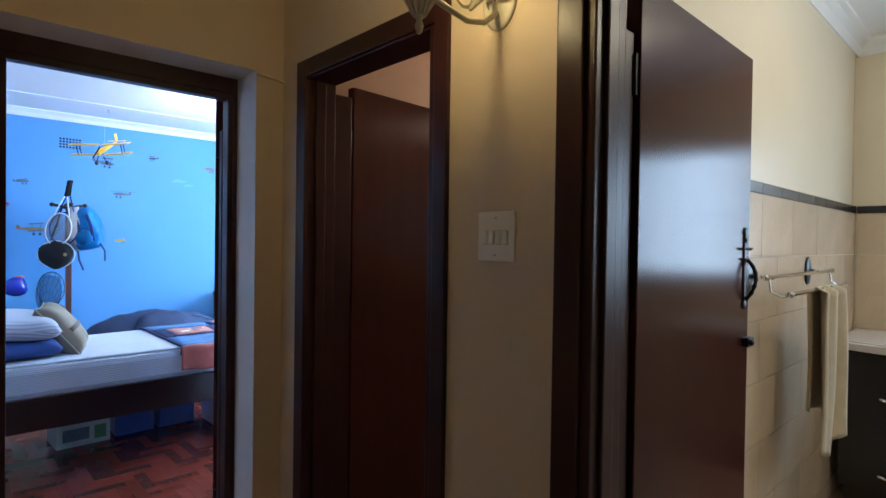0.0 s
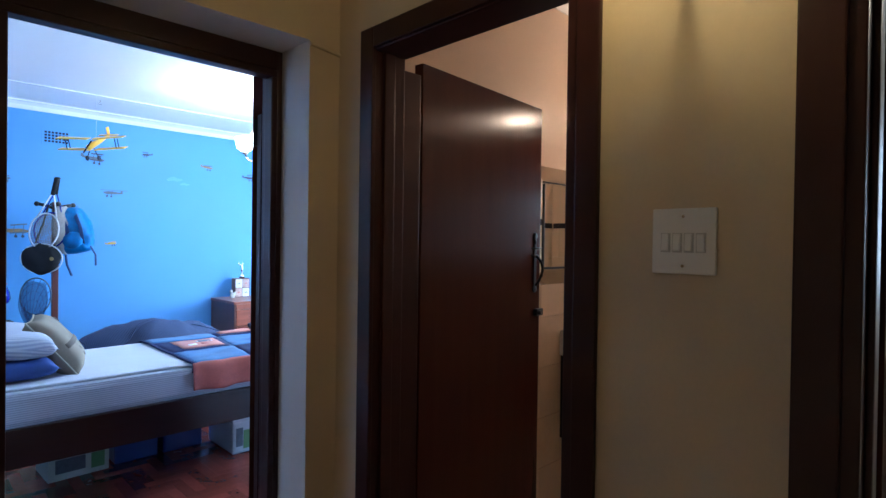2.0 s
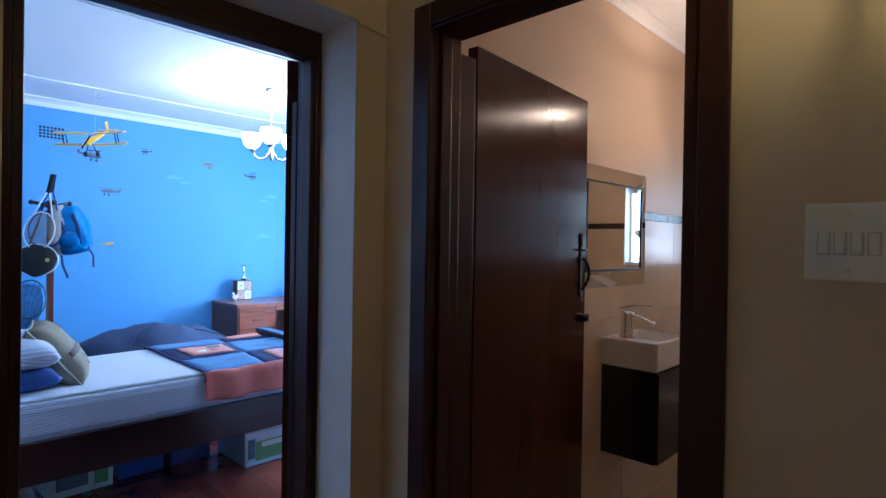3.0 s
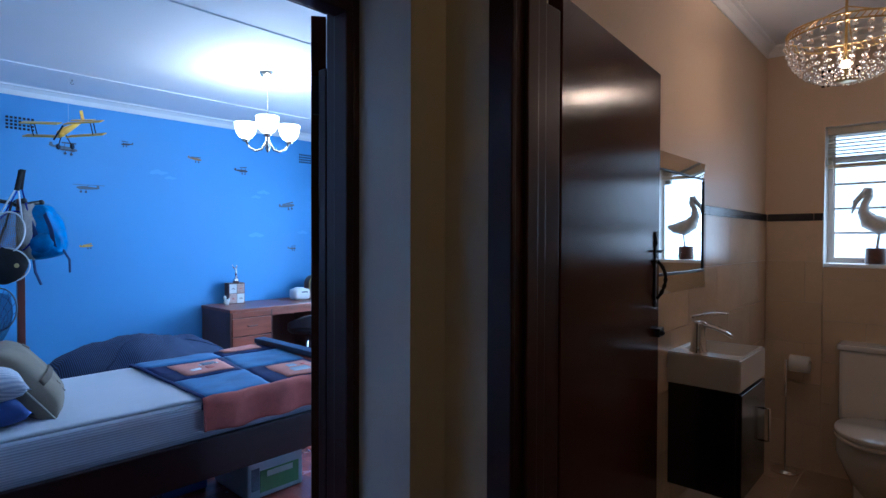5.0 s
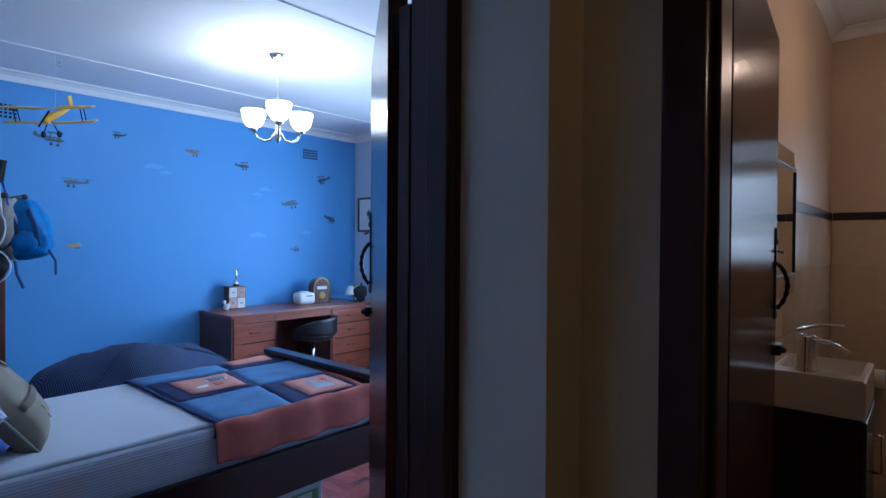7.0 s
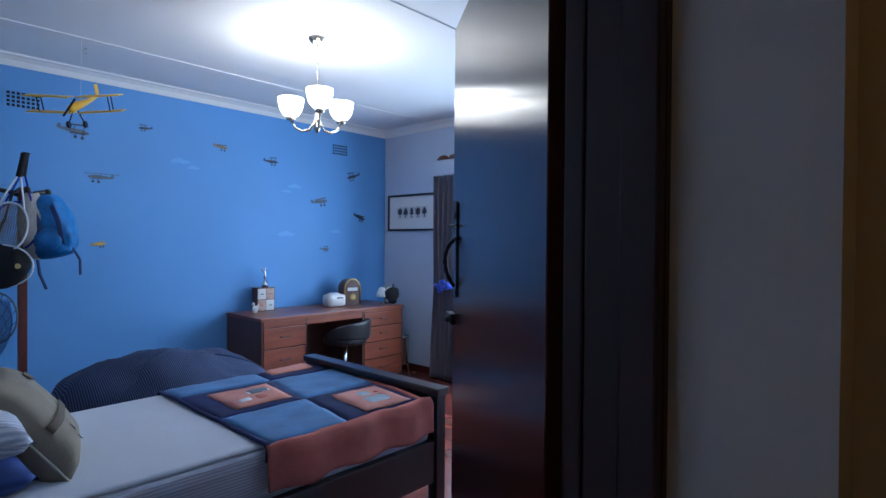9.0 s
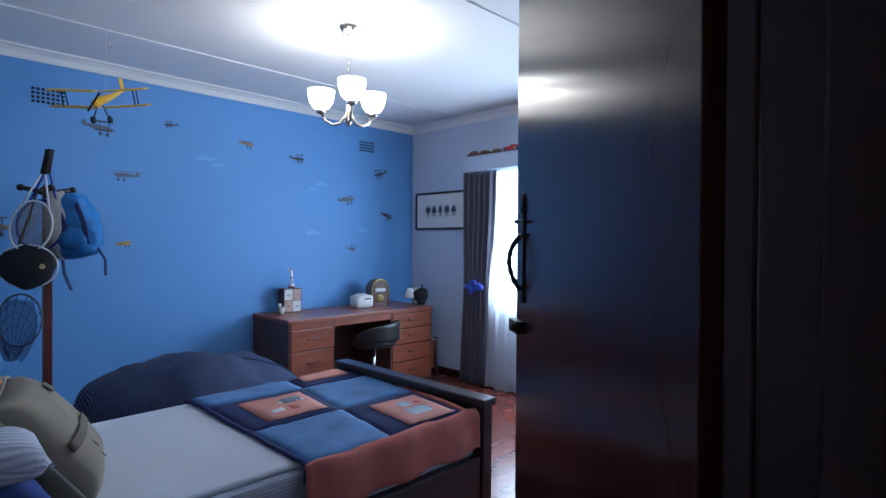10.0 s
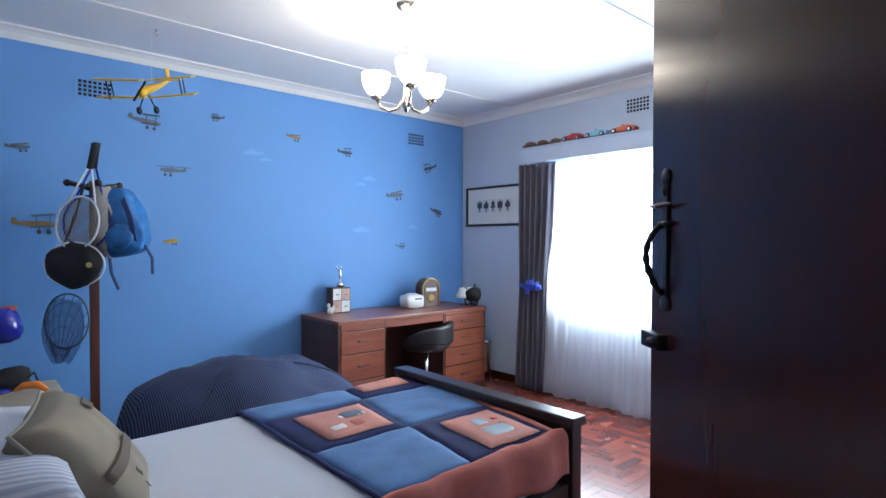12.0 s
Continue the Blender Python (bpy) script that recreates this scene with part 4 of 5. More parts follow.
# framed picture
pic = thing("framed_picture", "black framed print of five dark insects", "picture", (BX, 6.37, 1.718), -90)
for b in ((-0.385, 0.385, -0.025, 0, -0.20, -0.178), (-0.385, 0.385, -0.025, 0, 0.178, 0.20), (-0.385, -0.363, -0.025, 0, -0.178, 0.178), (0.363, 0.385, -0.025, 0, -0.178, 0.178)):
    part("frame", box(B(), *b, 0.003), BLACKFRAME, pic)
part("mount", box(B(), -0.363, 0.363, -0.012, -0.004, -0.178, 0.178), PAPER, pic, "white paper mount")
for k, xx in enumerate((-0.19, -0.10, -0.005, 0.09, 0.19)):
    bm = B()
    box(bm, xx - 0.036, xx + 0.036, -0.0135, -0.0125, -0.065, 0.065)
    part("print", bm, PALEPRINT, pic)
    bm = B()
    poly(bm, [(xx + 0.016 * math.cos(a) * (1 + 0.6 * math.sin(3 * a)), 0.055 * math.sin(a)) for a in [2 * math.pi * i / 18 for i in range(18)]], -0.016, -0.0145)
    for sg in (-1, 1):
        poly(bm, [(xx, 0.0), (xx + sg * 0.036, 0.048 - 0.025 * (k % 3)), (xx + sg * 0.032, -0.015 - 0.01 * (k % 2)), (xx, -0.02)], -0.0172, -0.0162)
    part("insect", bm, DARKPRINT, pic)


def vent(name, m, label, plate):
    t = thing(name, label, "air vent", m=m, kind="structure")
    part("plate", box(B(), -0.115, 0.115, -0.003, 0.0, -0.075, 0.075), plate, t)
    # Holes are not cut: dark squares on the plate paint their inner shade.
    bm = B()
    for i in range(7):
        for j in range(4):
            x, z = -0.084 + 0.028 * i, -0.042 + 0.028 * j
            box(bm, x - 0.009, x + 0.009, -0.0055, -0.0035, z - 0.009, z + 0.009)
    part("holes", bm, HOLESHADE, t)
    return t


vent("vent_1", pose(0.965, BY, 2.352), "painted air brick with small square holes", BLUE)
vent("vent_2", pose(3.665, BY, 2.362), "painted air brick with small square holes", BLUE)
vent("vent_3", pose(BX, 4.83, 2.445, 0, 0, -90), "pale painted air brick with small square holes", PALE)
vent("vent_4", pose(TOI_X, 1.75, 2.40, 0, 0, -90), "painted air brick with small square holes", TPAINT)


# stickers on the blue wall
def sticker(x, z, size, paint, kind, tilt=0.0, flip=1):
    t = thing("wall_sticker", "printed vintage aeroplane sticker on the blue wall", "sticker", m=pose(x, BY - 0.0035, z, 0, tilt, 0), group="stickers on the blue wall")
    s = size * 0.78
    bm = B()
    F = lambda pts, d=0.0: poly(bm, [(flip * a * s, b * s) for a, b in pts], -0.0025 - d, 0.0 - d)
    if kind == "cloud":
        t["label"] = "pale cloud sticker on the blue wall"
        F([(0.5 * math.cos(a) * (1 + 0.25 * math.sin(3 * a + x)), 0.13 * math.sin(a) * (1 + 0.4 * math.sin(5 * a))) for a in [2 * math.pi * i / 24 for i in range(24)]])
        part("print", bm, paint, t)
        return t
    F([(-0.5, 0.02), (-0.3, 0.07), (0.25, 0.09), (0.48, 0.03), (0.5, -0.03), (0.35, -0.09), (0.0, -0.08), (-0.45, -0.02)])
    F([(-0.52, 0.0), (-0.5, 0.16), (-0.42, 0.16), (-0.36, 0.02)], 0.0012)
    part("fuselage", bm, paint, t)
    bm = B()
    if kind == "bi":
        F([(-0.1, 0.24), (0.42, 0.30), (0.44, 0.25), (-0.08, 0.19)])
        F([(-0.12, -0.06), (0.40, -0.02), (0.42, -0.07), (-0.1, -0.11)], 0.0012)
        F([(0.0, -0.07), (0.02, 0.21), (0.04, 0.21), (0.02, -0.07)], 0.0024)
        F([(0.3, -0.04), (0.32, 0.27), (0.34, 0.27), (0.32, -0.04)], 0.0024)
    elif kind == "heli":
        F([(-0.75, 0.20), (0.65, 0.14), (0.65, 0.115), (-0.75, 0.175)])
        F([(0.0, 0.05), (0.0, 0.17), (0.03, 0.17), (0.03, 0.05)], 0.0012)
    else:
        F([(-0.3, 0.14), (0.42, 0.20), (0.45, 0.13), (-0.26, 0.07)])
    part("wing", bm, GREYPRINT if paint is OCHREPRINT else DARKPRINT if kind == "bi" and paint is GREYPRINT else paint, t)
    for c in (0.08, 0.30):
        bm = B()
        F([(c + 0.055 * math.cos(a), -0.21 + 0.055 * math.sin(a)) for a in [2 * math.pi * i / 10 for i in range(10)]])
        F([(c - 0.015, -0.16), (c - 0.005, -0.06), (c + 0.015, -0.06), (c + 0.01, -0.16)])
        part("wheel", bm, DARKPRINT, t)
    return t


sticker(1.262, 2.19, 0.26, GREYPRINT, "bi", 6)
sticker(1.755, 2.285, 0.13, DARKPRINT, "bi", -4, -1)
sticker(0.562, 1.93, 0.16, GREYPRINT, "mono", -6)
sticker(0.645, 1.46, 0.30, OCHREPRINT, "bi", 0)
sticker(1.44, 1.862, 0.22, GREYPRINT, "heli", 2, -1)
sticker(2.37, 2.22, 0.17, OCHREPRINT, "mono", 4)
sticker(2.86, 2.148, 0.19, DARKPRINT, "bi", 0)
sticker(3.845, 2.10, 0.22, DARKPRINT, "bi", -16, -1)
sticker(3.41, 1.80, 0.25, GREYPRINT, "mono", -10)
sticker(3.93, 1.66, 0.20, DARKPRINT, "mono", 16)
sticker(3.475, 1.315, 0.14, GREYPRINT, "bi", 0)
sticker(1.426, 1.352, 0.13, mat("yellow_print", (0.60, 0.36, 0.05), 0.6, var=0.3, scale=40), "mono", -8)
for x, z, s in ((2.02, 2.055, 0.20), (2.13, 2.01, 0.13), (3.12, 1.935, 0.18), (3.03, 1.88, 0.14), (3.03, 1.465, 0.22), (3.62, 1.50, 0.16), (0.9, 1.73, 0.18)):
    sticker(x, z, s, CLOUDPRINT, "cloud")
sticker(0.44, 1.70, 0.09, REDPRINT, "mono")

# hanging model biplane
pl = thing("model_biplane", "yellow model biplane hung from the ceiling", "model aeroplane", m=pose(1.12, 6.05, 2.225, 0, -3, -38) @ pose(0, 0, 0, 20, 0, 0) @ Matrix.Scale(0.93, 4))
S = 0.285
bm = B()
tube(bm, [(0, -0.17, -0.01), (0, -0.15, -0.01), (0, -0.05, 0.0), (0, 0.10, 0.01), (0, 0.30, 0.03)], [0.014, 0.026, 0.027, 0.018, 0.006], 12)
part("fuselage", bm, YELLOW, pl, "", True)
for z, nm in ((0.055, "upper_wing"), (-0.045, "lower_wing")):
    bm = B()
    for sg in (-1, 1):
        a = pose(0, 0, z, 0, -3 * sg, 0)
        box(bm, *(sorted((sg * 0.02, sg * S))), -0.12, -0.035, -0.004, 0.004, 0.003, a)
    part(nm, bm, YELLOW, pl)
for sx in (-0.21, 0.21):
    for yy in (-0.105, -0.05):
        part("strut", tube(B(), [(sx, yy, -0.04), (sx, yy, 0.06)], 0.004, 6), SCREEN, pl)
part("tailplane", box(B(), -0.085, 0.085, 0.25, 0.305, 0.03, 0.036, 0.002), YELLOW, pl)
part("fin", poly(B(), [(-0.002, 0.03), (0.002, 0.03), (0.002, 0.11), (-0.002, 0.11)], 0.25, 0.305), YELLOW, pl)
part("propeller", box(B(), -0.006, 0.006, -0.178, -0.172, -0.07, 0.07, 0.002, pose(0, 0, 0, 0, 40, 0)), SCREEN, pl)
for sx in (-0.05, 0.05):
    part("wheel", lathe(B(), [(0, -0.008), (0.02, -0.008), (0.024, 0), (0.02, 0.008), (0, 0.008)], seg=16, m=pose(sx, -0.12, -0.115, 0, 90, 0)), SCREEN, pl)
    part("undercarriage", tube(B(), [(sx, -0.12, -0.115), (sx * 0.3, -0.10, -0.03)], 0.004, 6), SCREEN, pl)
bm = B()
tube(bm, [(1.12, 6.06, 2.26), (1.122, 6.06, CEIL)], 0.0008, 4)
part("thread", bm, PAPER, None).parent = pl
bpy.data.objects["thread"].matrix_parent_inverse = pl.matrix_basis.inverted()
bm = B()
lathe(bm, [(0.008, 0), (0.008, -0.004), (0.003, -0.006), (0.003, -0.014), (0, -0.014)], (1.20, 6.285, CEIL), 10)
tube(bm, [(1.20 + 0.011 * math.cos(a), 6.285, CEIL - 0.025 + 0.011 * math.sin(a)) for a in [math.pi / 2 + i * 0.5 for i in range(10)]], 0.0025, 6)
tagged(part("ceiling_hook", bm, NICKEL), "small metal hook screwed into the ceiling", "hook")

# coat stand with bags and rackets
SX, SY = 0.905, 6.50
cs = thing("coat_stand", "dark wooden coat stand with short pegs", "coat stand", (SX, SY, 0))
part("post", box(B(), -0.024, 0.024, -0.024, 0.024, 0.03, 1.72, 0.004), POLEWOOD, cs)
for a in (0, 90):
    part("foot", box(B(), -0.22, 0.22, -0.025, 0.025, 0, 0.045, 0.006, pose(0, 0, 0.0 if a == 0 else 0.001, 0, 0, a)), POLEWOOD, cs)
for sx, sy in ((-1, 0), (1, 0), (0, -1), (0, 1)):
    bm = tube(B(), [(0, 0, 1.66), (sx * 0.07, sy * 0.07, 1.69), (sx * 0.13, sy * 0.13, 1.70)], [0.013, 0.014, 0.016], 8)
    blob(bm, (sx * 0.135, sy * 0.135, 1.70), (0.022, 0.022, 0.022), 10)
    part("peg", bm, BLACKFRAME, cs, "", True)


def racket(m, frame_mat, label):
    t = thing("tennis_racket", label, "tennis racket", m=m, group="rackets on the stand")
    part("handle", tube(B(), [(0, 0, 0.10), (0, 0, 0.23), (0, 0, 0.25)], [0.017, 0.018, 0.021], 10), BLACKCLOTH, t, "black wrapped grip", True)
    bm = tube(B(), [(0.118 * math.cos(a), 0, -0.22 + 0.155 * math.sin(a)) for a in [2 * math.pi * i / 40 for i in range(40)]], 0.0062, 8, True)
    for sx in (-1, 1):
        tube(bm, [(sx * 0.08, 0, -0.11), (sx * 0.045, 0, 0.0), (sx * 0.012, 0, 0.10)], 0.0055, 8)
    part("head", bm, frame_mat, t, "", True)
    bm = B()
    for i in range(-8, 9):
        x = i * 0.0128
        h = 0.15 * math.sqrt(max(0.02, 1 - (x / 0.116) ** 2))
        tube(bm, [(x, 0, -0.22 - h), (x, 0, -0.22 + h)], 0.0016, 4)
    for i in range(-10, 11):
        z = i * 0.0138
        w = 0.115 * math.sqrt(max(0.02, 1 - (z / 0.153) ** 2))
        tube(bm, [(-w, 0.001, -0.22 + z), (w, 0.001, -0.22 + z)], 0.0016, 4)
    part("string_bed", bm, STRINGS, t)
    return t


racket(pose(SX - 0.065, SY - 0.16, 1.675, -4, 10, -40), WHITEFRAME, "white framed tennis racket hanging head down")
racket(pose(SX - 0.03, SY - 0.12, 1.685, -2, 6, -25), COBALT, "blue and white tennis racket hanging head down")
bm = B()
grid(bm, 24, 16, lambda u, v: (0.085 * math.cos(2 * math.pi * u) * math.sin(math.pi * (0.08 + 0.88 * v)) ** 0.6, 0.06 * math.sin(2 * math.pi * u) * math.sin(math.pi * (0.08 + 0.88 * v)) ** 0.6, 0.16 - 0.42 * v + 0.01 * noise.noise(Vector((u * 6, v * 6, 0)))))
tagged(part("string_bag", bm, GREYBAG, None, "", True), "pale grey mesh bag hanging on the coat stand", "bag").matrix_world = pose(SX + 0.04, SY - 0.11, 1.52, 0, -4, 0)
t = thing("tote_bag", "black bag with white piping on the coat stand", "bag", m=pose(SX - 0.11, SY - 0.13, 1.22, 0, 0, -38))
part("body", blob(B(), (0, 0, 0), (0.165, 0.055, 0.125), 22, 0.3), BLACKCLOTH, t, "", True)
part("piping", tube(B(), [(0.168 * math.cos(a), -0.015, 0.128 * math.sin(a)) for a in [2 * math.pi * i / 36 for i in range(36)]], 0.005, 6, True), WHITEFRAME, t, "", True)
part("badge", lathe(B(), [(0.016, 0), (0.016, 0.004), (0, 0.005)], seg=14, m=pose(0.10, -0.05, 0.0, 90, 0, 0)), BRASS, t)
part("strap", tube(B(), [(-0.06, 0, 0.13), (-0.01, 0.02, 0.30), (0.03, 0.03, 0.47)], 0.008, 6), BLACKCLOTH, t)
t = thing("backpack", "bright blue nylon backpack with dark blue panels", "backpack", m=pose(SX + 0.125, SY - 0.11, 1.47, 0, -14, -38) @ Matrix.Scale(1.06, 4))


def pack(u, v):
    a, b = 2 * math.pi * u, math.pi * v
    e = 0.55
    q = lambda c: math.copysign(abs(c) ** e, c)
    x, y, z = 0.135 * q(math.cos(a)) * math.sin(b) ** e, 0.085 * q(math.sin(a)) * math.sin(b) ** e, 0.195 * q(math.cos(b))
    x *= 1 - 0.30 * max(0, z) / 0.2
    w = 1 + 0.16 * noise.noise(Vector((x * 14, y * 14, z * 10))) + 0.07 * noise.noise(Vector((x * 40, y * 40, z * 30)))
    return (x * w, y * w, z)


part("body", grid(B(), 48, 26, pack), PACKBLUE, t, "", True)
bm = B()
for sx in (-0.055, 0.05):
    grid(bm, 4, 20, lambda u, v: (sx + 0.028 * u + 0.03 * math.sin(3 * v), -0.088 * (1 - 0.55 * abs(2 * v - 1) ** 4) - 0.004, 0.155 - 0.31 * v))
solid(bm, 0.003)
part("panel", bm, PACKDARK, t, "dark blue side panels", True)
part("pocket", blob(B(), (0.01, -0.075, -0.085), (0.085, 0.035, 0.07), 18, 0.15), PACKBLUE, t, "", True)
part("strap", tube(B(), [(0.10, -0.02, -0.15), (0.125, -0.02, -0.24), (0.105, -0.02, -0.33)], 0.008, 6), PACKDARK, t)
part("strap", tube(B(), [(-0.10, -0.02, -0.15), (-0.115, -0.02, -0.27), (-0.10, -0.02, -0.37)], 0.009, 6), PACKDARK, t)
part("loop", tube(B(), [(-0.03, 0, 0.18), (-0.06, 0, 0.24), (-0.08, 0.02, 0.23)], 0.008, 6), PACKDARK, t)
t = thing("fishing_net", "navy folding landing net hanging on the stand", "net", m=pose(SX - 0.15, SY - 0.06, 0.86, 0, 6, -38))
part("hoop", tube(B(), [(0.125 * math.cos(a), 0, 0.03 + 0.16 * math.sin(a)) for a in [2 * math.pi * i / 32 for i in range(32)]], 0.006, 6, True), GREYPRINT, t, "", True)
bm = B()
for i in range(14):
    a = 2 * math.pi * i / 14
    tube(bm, [(0.125 * math.cos(a), 0, 0.03 + 0.16 * math.sin(a)), (0.08 * math.cos(a) + 0.01, -0.06, 0.10 * math.sin(a) - 0.05), (0.02 * math.cos(a) + 0.01, -0.05, -0.19 + 0.02 * math.sin(a))], 0.0022, 4)
for k in range(1, 5):
    f = k / 5
    tube(bm, [((0.125 - 0.10 * f) * math.cos(a) + 0.01 * f, -0.09 * f * (1.3 - f), 0.03 - 0.22 * f ** 1.4 + (0.16 - 0.13 * f) * math.sin(a)) for a in [2 * math.pi * i / 24 for i in range(24)]], 0.0018, 4, True)
part("mesh_bag", bm, NAVYNET, t)
part("folded_mesh", grid(B(), 20, 12, lambda u, v: (0.118 * math.cos(2 * math.pi * u) * math.sin(math.pi * (0.16 + 0.74 * v)) ** 0.7, -0.03 + 0.04 * math.sin(2 * math.pi * u) * (1 - v), 0.16 - 0.37 * v + 0.008 * math.sin(18 * u + 5 * v))), sheer_cloth("navy_mesh", (0.02, 0.03, 0.10), 0.30), t, "", True)

# bedside table
bt = thing("bedside_table", "small beige bedside table beside the bed", "table", (0.15, 5.38, 0))
part("tabletop", box(B(), 0, 0.50, 0, 0.58, 0.63, 0.66, 0.005), BEIGE, bt)
for b in ((0.02, 0.48, 0.02, 0.56, 0.12, 0.63),):
    part("body", box(B(), *b, 0.004), BEIGE, bt)
for x in (0.03, 0.43):
    for y in (0.03, 0.51):
        part("leg", box(B(), x, x + 0.04, y, y + 0.04, 0, 0.12), BEIGE, bt)
t = thing("desk_lamp", "cobalt blue desk lamp with a round head", "lamp", (0.40, 5.84, 0.66))
part("base", lathe(B(), [(0.075, 0), (0.075, 0.012), (0.02, 0.025), (0.01, 0.04)], seg=20), COBALT, t, "", True)
part("arm", tube(B(), [(0, 0, 0.03), (-0.04, 0.02, 0.16), (-0.10, 0.03, 0.22), (0.0, 0.0, 0.27)], 0.007, 8), SCREEN, t, "", True)
part("head", lathe(B(), [(0.022, -0.08), (0.026, -0.05), (0.055, -0.03), (0.078, 0.01), (0.084, 0.05), (0.076, 0.085), (0.05, 0.105), (0, 0.112)], seg=28, m=pose(0.0, -0.01, 0.295, 10, 75, 0)), COBALT, t, "", True)
part("clip", blob(B(), (0.06, -0.02, 0.385), (0.035, 0.02, 0.012), 12, 0.2), REDPRINT, t, "", True)
bm = blob(B(), (0, 0, 0.055), (0.085, 0.06, 0.055), 16, 0.35)
tube(bm, [(0.02, -0.04, 0.03), (0.08, -0.05, 0.08), (0.10, -0.02, 0.02)], 0.006, 6)
tagged(part("camera_pouch", bm, BLACKCLOTH, None, "", True), "crumpled black pouch on the bedside table", "pouch").matrix_world = pose(0.47, 5.84, 0.66)
bm = tube(B(), [(-0.07, 0, 0.012), (-0.03, 0, 0.035), (0.03, 0, 0.04), (0.075, 0, 0.014)], [0.006, 0.016, 0.018, 0.01], 10)
tagged(part("toy_boomerang", bm, ORANGE, None, "", True), "curved orange plastic toy on the table", "toy").matrix_world = pose(0.53, 5.72, 0.66, 0, 0, -38)

# chandelier
CHX, CHY = 2.115, 4.975
cd = thing("chandelier", "three-armed nickel chandelier with lit glass shades", "chandelier", (CHX, CHY, 0))
part("ceiling_rose", lathe(B(), [(0.062, CEIL), (0.062, CEIL - 0.008), (0.045, CEIL - 0.03), (0.015, CEIL - 0.05), (0, CEIL - 0.052)], seg=24), NICKEL, cd, "", True)
bm = B()
for k in range(14):
    z = CEIL - 0.055 - 0.0185 * k
    a = k % 2
    tube(bm, [((0.006 * math.cos(q)) * (1 - a), (0.006 * math.cos(q)) * a, z + 0.013 * math.sin(q)) for q in [2 * math.pi * i / 8 for i in range(8)]], 0.0016, 4, True)
part("chain", bm, NICKEL, cd)
part("stem", lathe(B(), [(0.004, 2.335), (0.012, 2.33), (0.014, 2.28), (0.010, 2.2), (0.018, 2.13), (0.022, 2.10), (0.012, 2.07), (0.0, 2.06)], seg=16), NICKEL, cd, "", True)
base = math.degrees(math.atan2(-0.79, -0.62))
for k in range(3):
    a = radians(base + 8 + 120 * k)
    c, s = math.cos(a), math.sin(a)
    arm = part("arm", tube(B(), [(0.012 * c, 0.012 * s, 2.14), (0.05 * c, 0.05 * s, 2.085), (0.10 * c, 0.10 * s, 2.075), (0.15 * c, 0.15 * s, 2.10), (0.178 * c, 0.178 * s, 2.15)], 0.0075, 10), NICKEL, cd, "", True)
    part("cup", lathe(B(), [(0.014, 2.145), (0.028, 2.15), (0.028, 2.172), (0.02, 2.175)], (0.18 * c, 0.18 * s, 0), 16), NICKEL, arm, "", True)
    bm = lathe(B(), [(0.026, 2.172), (0.045, 2.18), (0.066, 2.21), (0.076, 2.25), (0.080, 2.285), (0.074, 2.282), (0.06, 2.215), (0.02, 2.18)], (0.18 * c, 0.18 * s, 0), 24)
    part("shade", bm, LAMPGLOW, arm, "lit white glass shade", True)
    bulb("chandelier_bulb", (CHX + 0.18 * c, CHY + 0.18 * s, 2.31), 9, (1.0, 0.95, 0.86), 0.03)


# ---- hall ----
sw = thing("light_switch", "white four-rocker light switch plate on the wall", "light switch", (HX, 0.983, 1.406), 90)
part("plate", box(B(), -0.061, 0.061, 0.0, 0.008, -0.064, 0.064, 0.003), PLASTIC, sw)
for k in range(4):
    # Thin grey plate behind each rocker paints the shading at its edges.
    part("rocker_shade", box(B(), -0.0435 + 0.0225 * k, -0.0245 + 0.0225 * k, 0.0078, 0.0082, -0.022, 0.016), ROCKERSHADE, sw)
    part("rocker", box(B(), -0.041 + 0.0225 * k, -0.027 + 0.0225 * k, 0.008, 0.013, -0.020, 0.014, 0.002, pose(0, 0, 0, 4 if k else -4, 0, 0)), PLASTIC, sw)
for z in (-0.048, 0.048):
    part("screw", lathe(B(), [(0.0, -0.0015), (0.003, -0.0015), (0.003, 0.0015), (0, 0.0015)], seg=10, m=pose(0, 0.009, z, 90, 0, 0)), NICKEL, sw)

sc = thing("wall_lamp", "cream painted iron scroll wall lamp", "wall lamp", (HX, 0.985, 0))
bm = B()
grid(bm, 24, 8, lambda u, v: (-0.004 - 0.014 * (1 - v * v), 0.058 * v * math.cos(2 * math.pi * u), 2.02 + 0.088 * v * math.sin(2 * math.pi * u)))
part("back_plate", solid(bm, 0.004), CREAMIRON, sc, "", True)
bm = B()
tube(bm, [(-0.012, 0, 1.975), (-0.06, 0, 1.938), (-0.12, 0, 1.925), (-0.18, 0, 1.935), (-0.23, 0, 1.945), (-0.272, 0, 1.94)], 0.0075, 8)
part("arm", bm, CREAMIRON, sc, "twisted iron arm", True)
bm = B()
tube(bm, [(-0.13 - 0.004 * k * math.cos(0.62 * k), 0, 1.985 + 0.004 * k * math.sin(0.62 * k)) for k in range(3, 16)], 0.005, 6)
tube(bm, [(-0.012, 0, 2.04), (-0.06, 0, 2.0), (-0.11, 0, 1.955)], 0.005, 6)
part("scroll", bm, CREAMIRON, sc, "", True)
for k in range(5):
    a = 2 * math.pi * k / 5
    part("leaf", tube(B(), [(-0.03, 0.01 * math.cos(a), 2.0), (-0.045, 0.03 * math.cos(a), 2.015 + 0.02 * math.sin(a)), (-0.03, 0.045 * math.cos(a), 2.02 + 0.04 * math.sin(a))], [0.003, 0.007, 0.002], 6), CREAMIRON, sc, "", True)
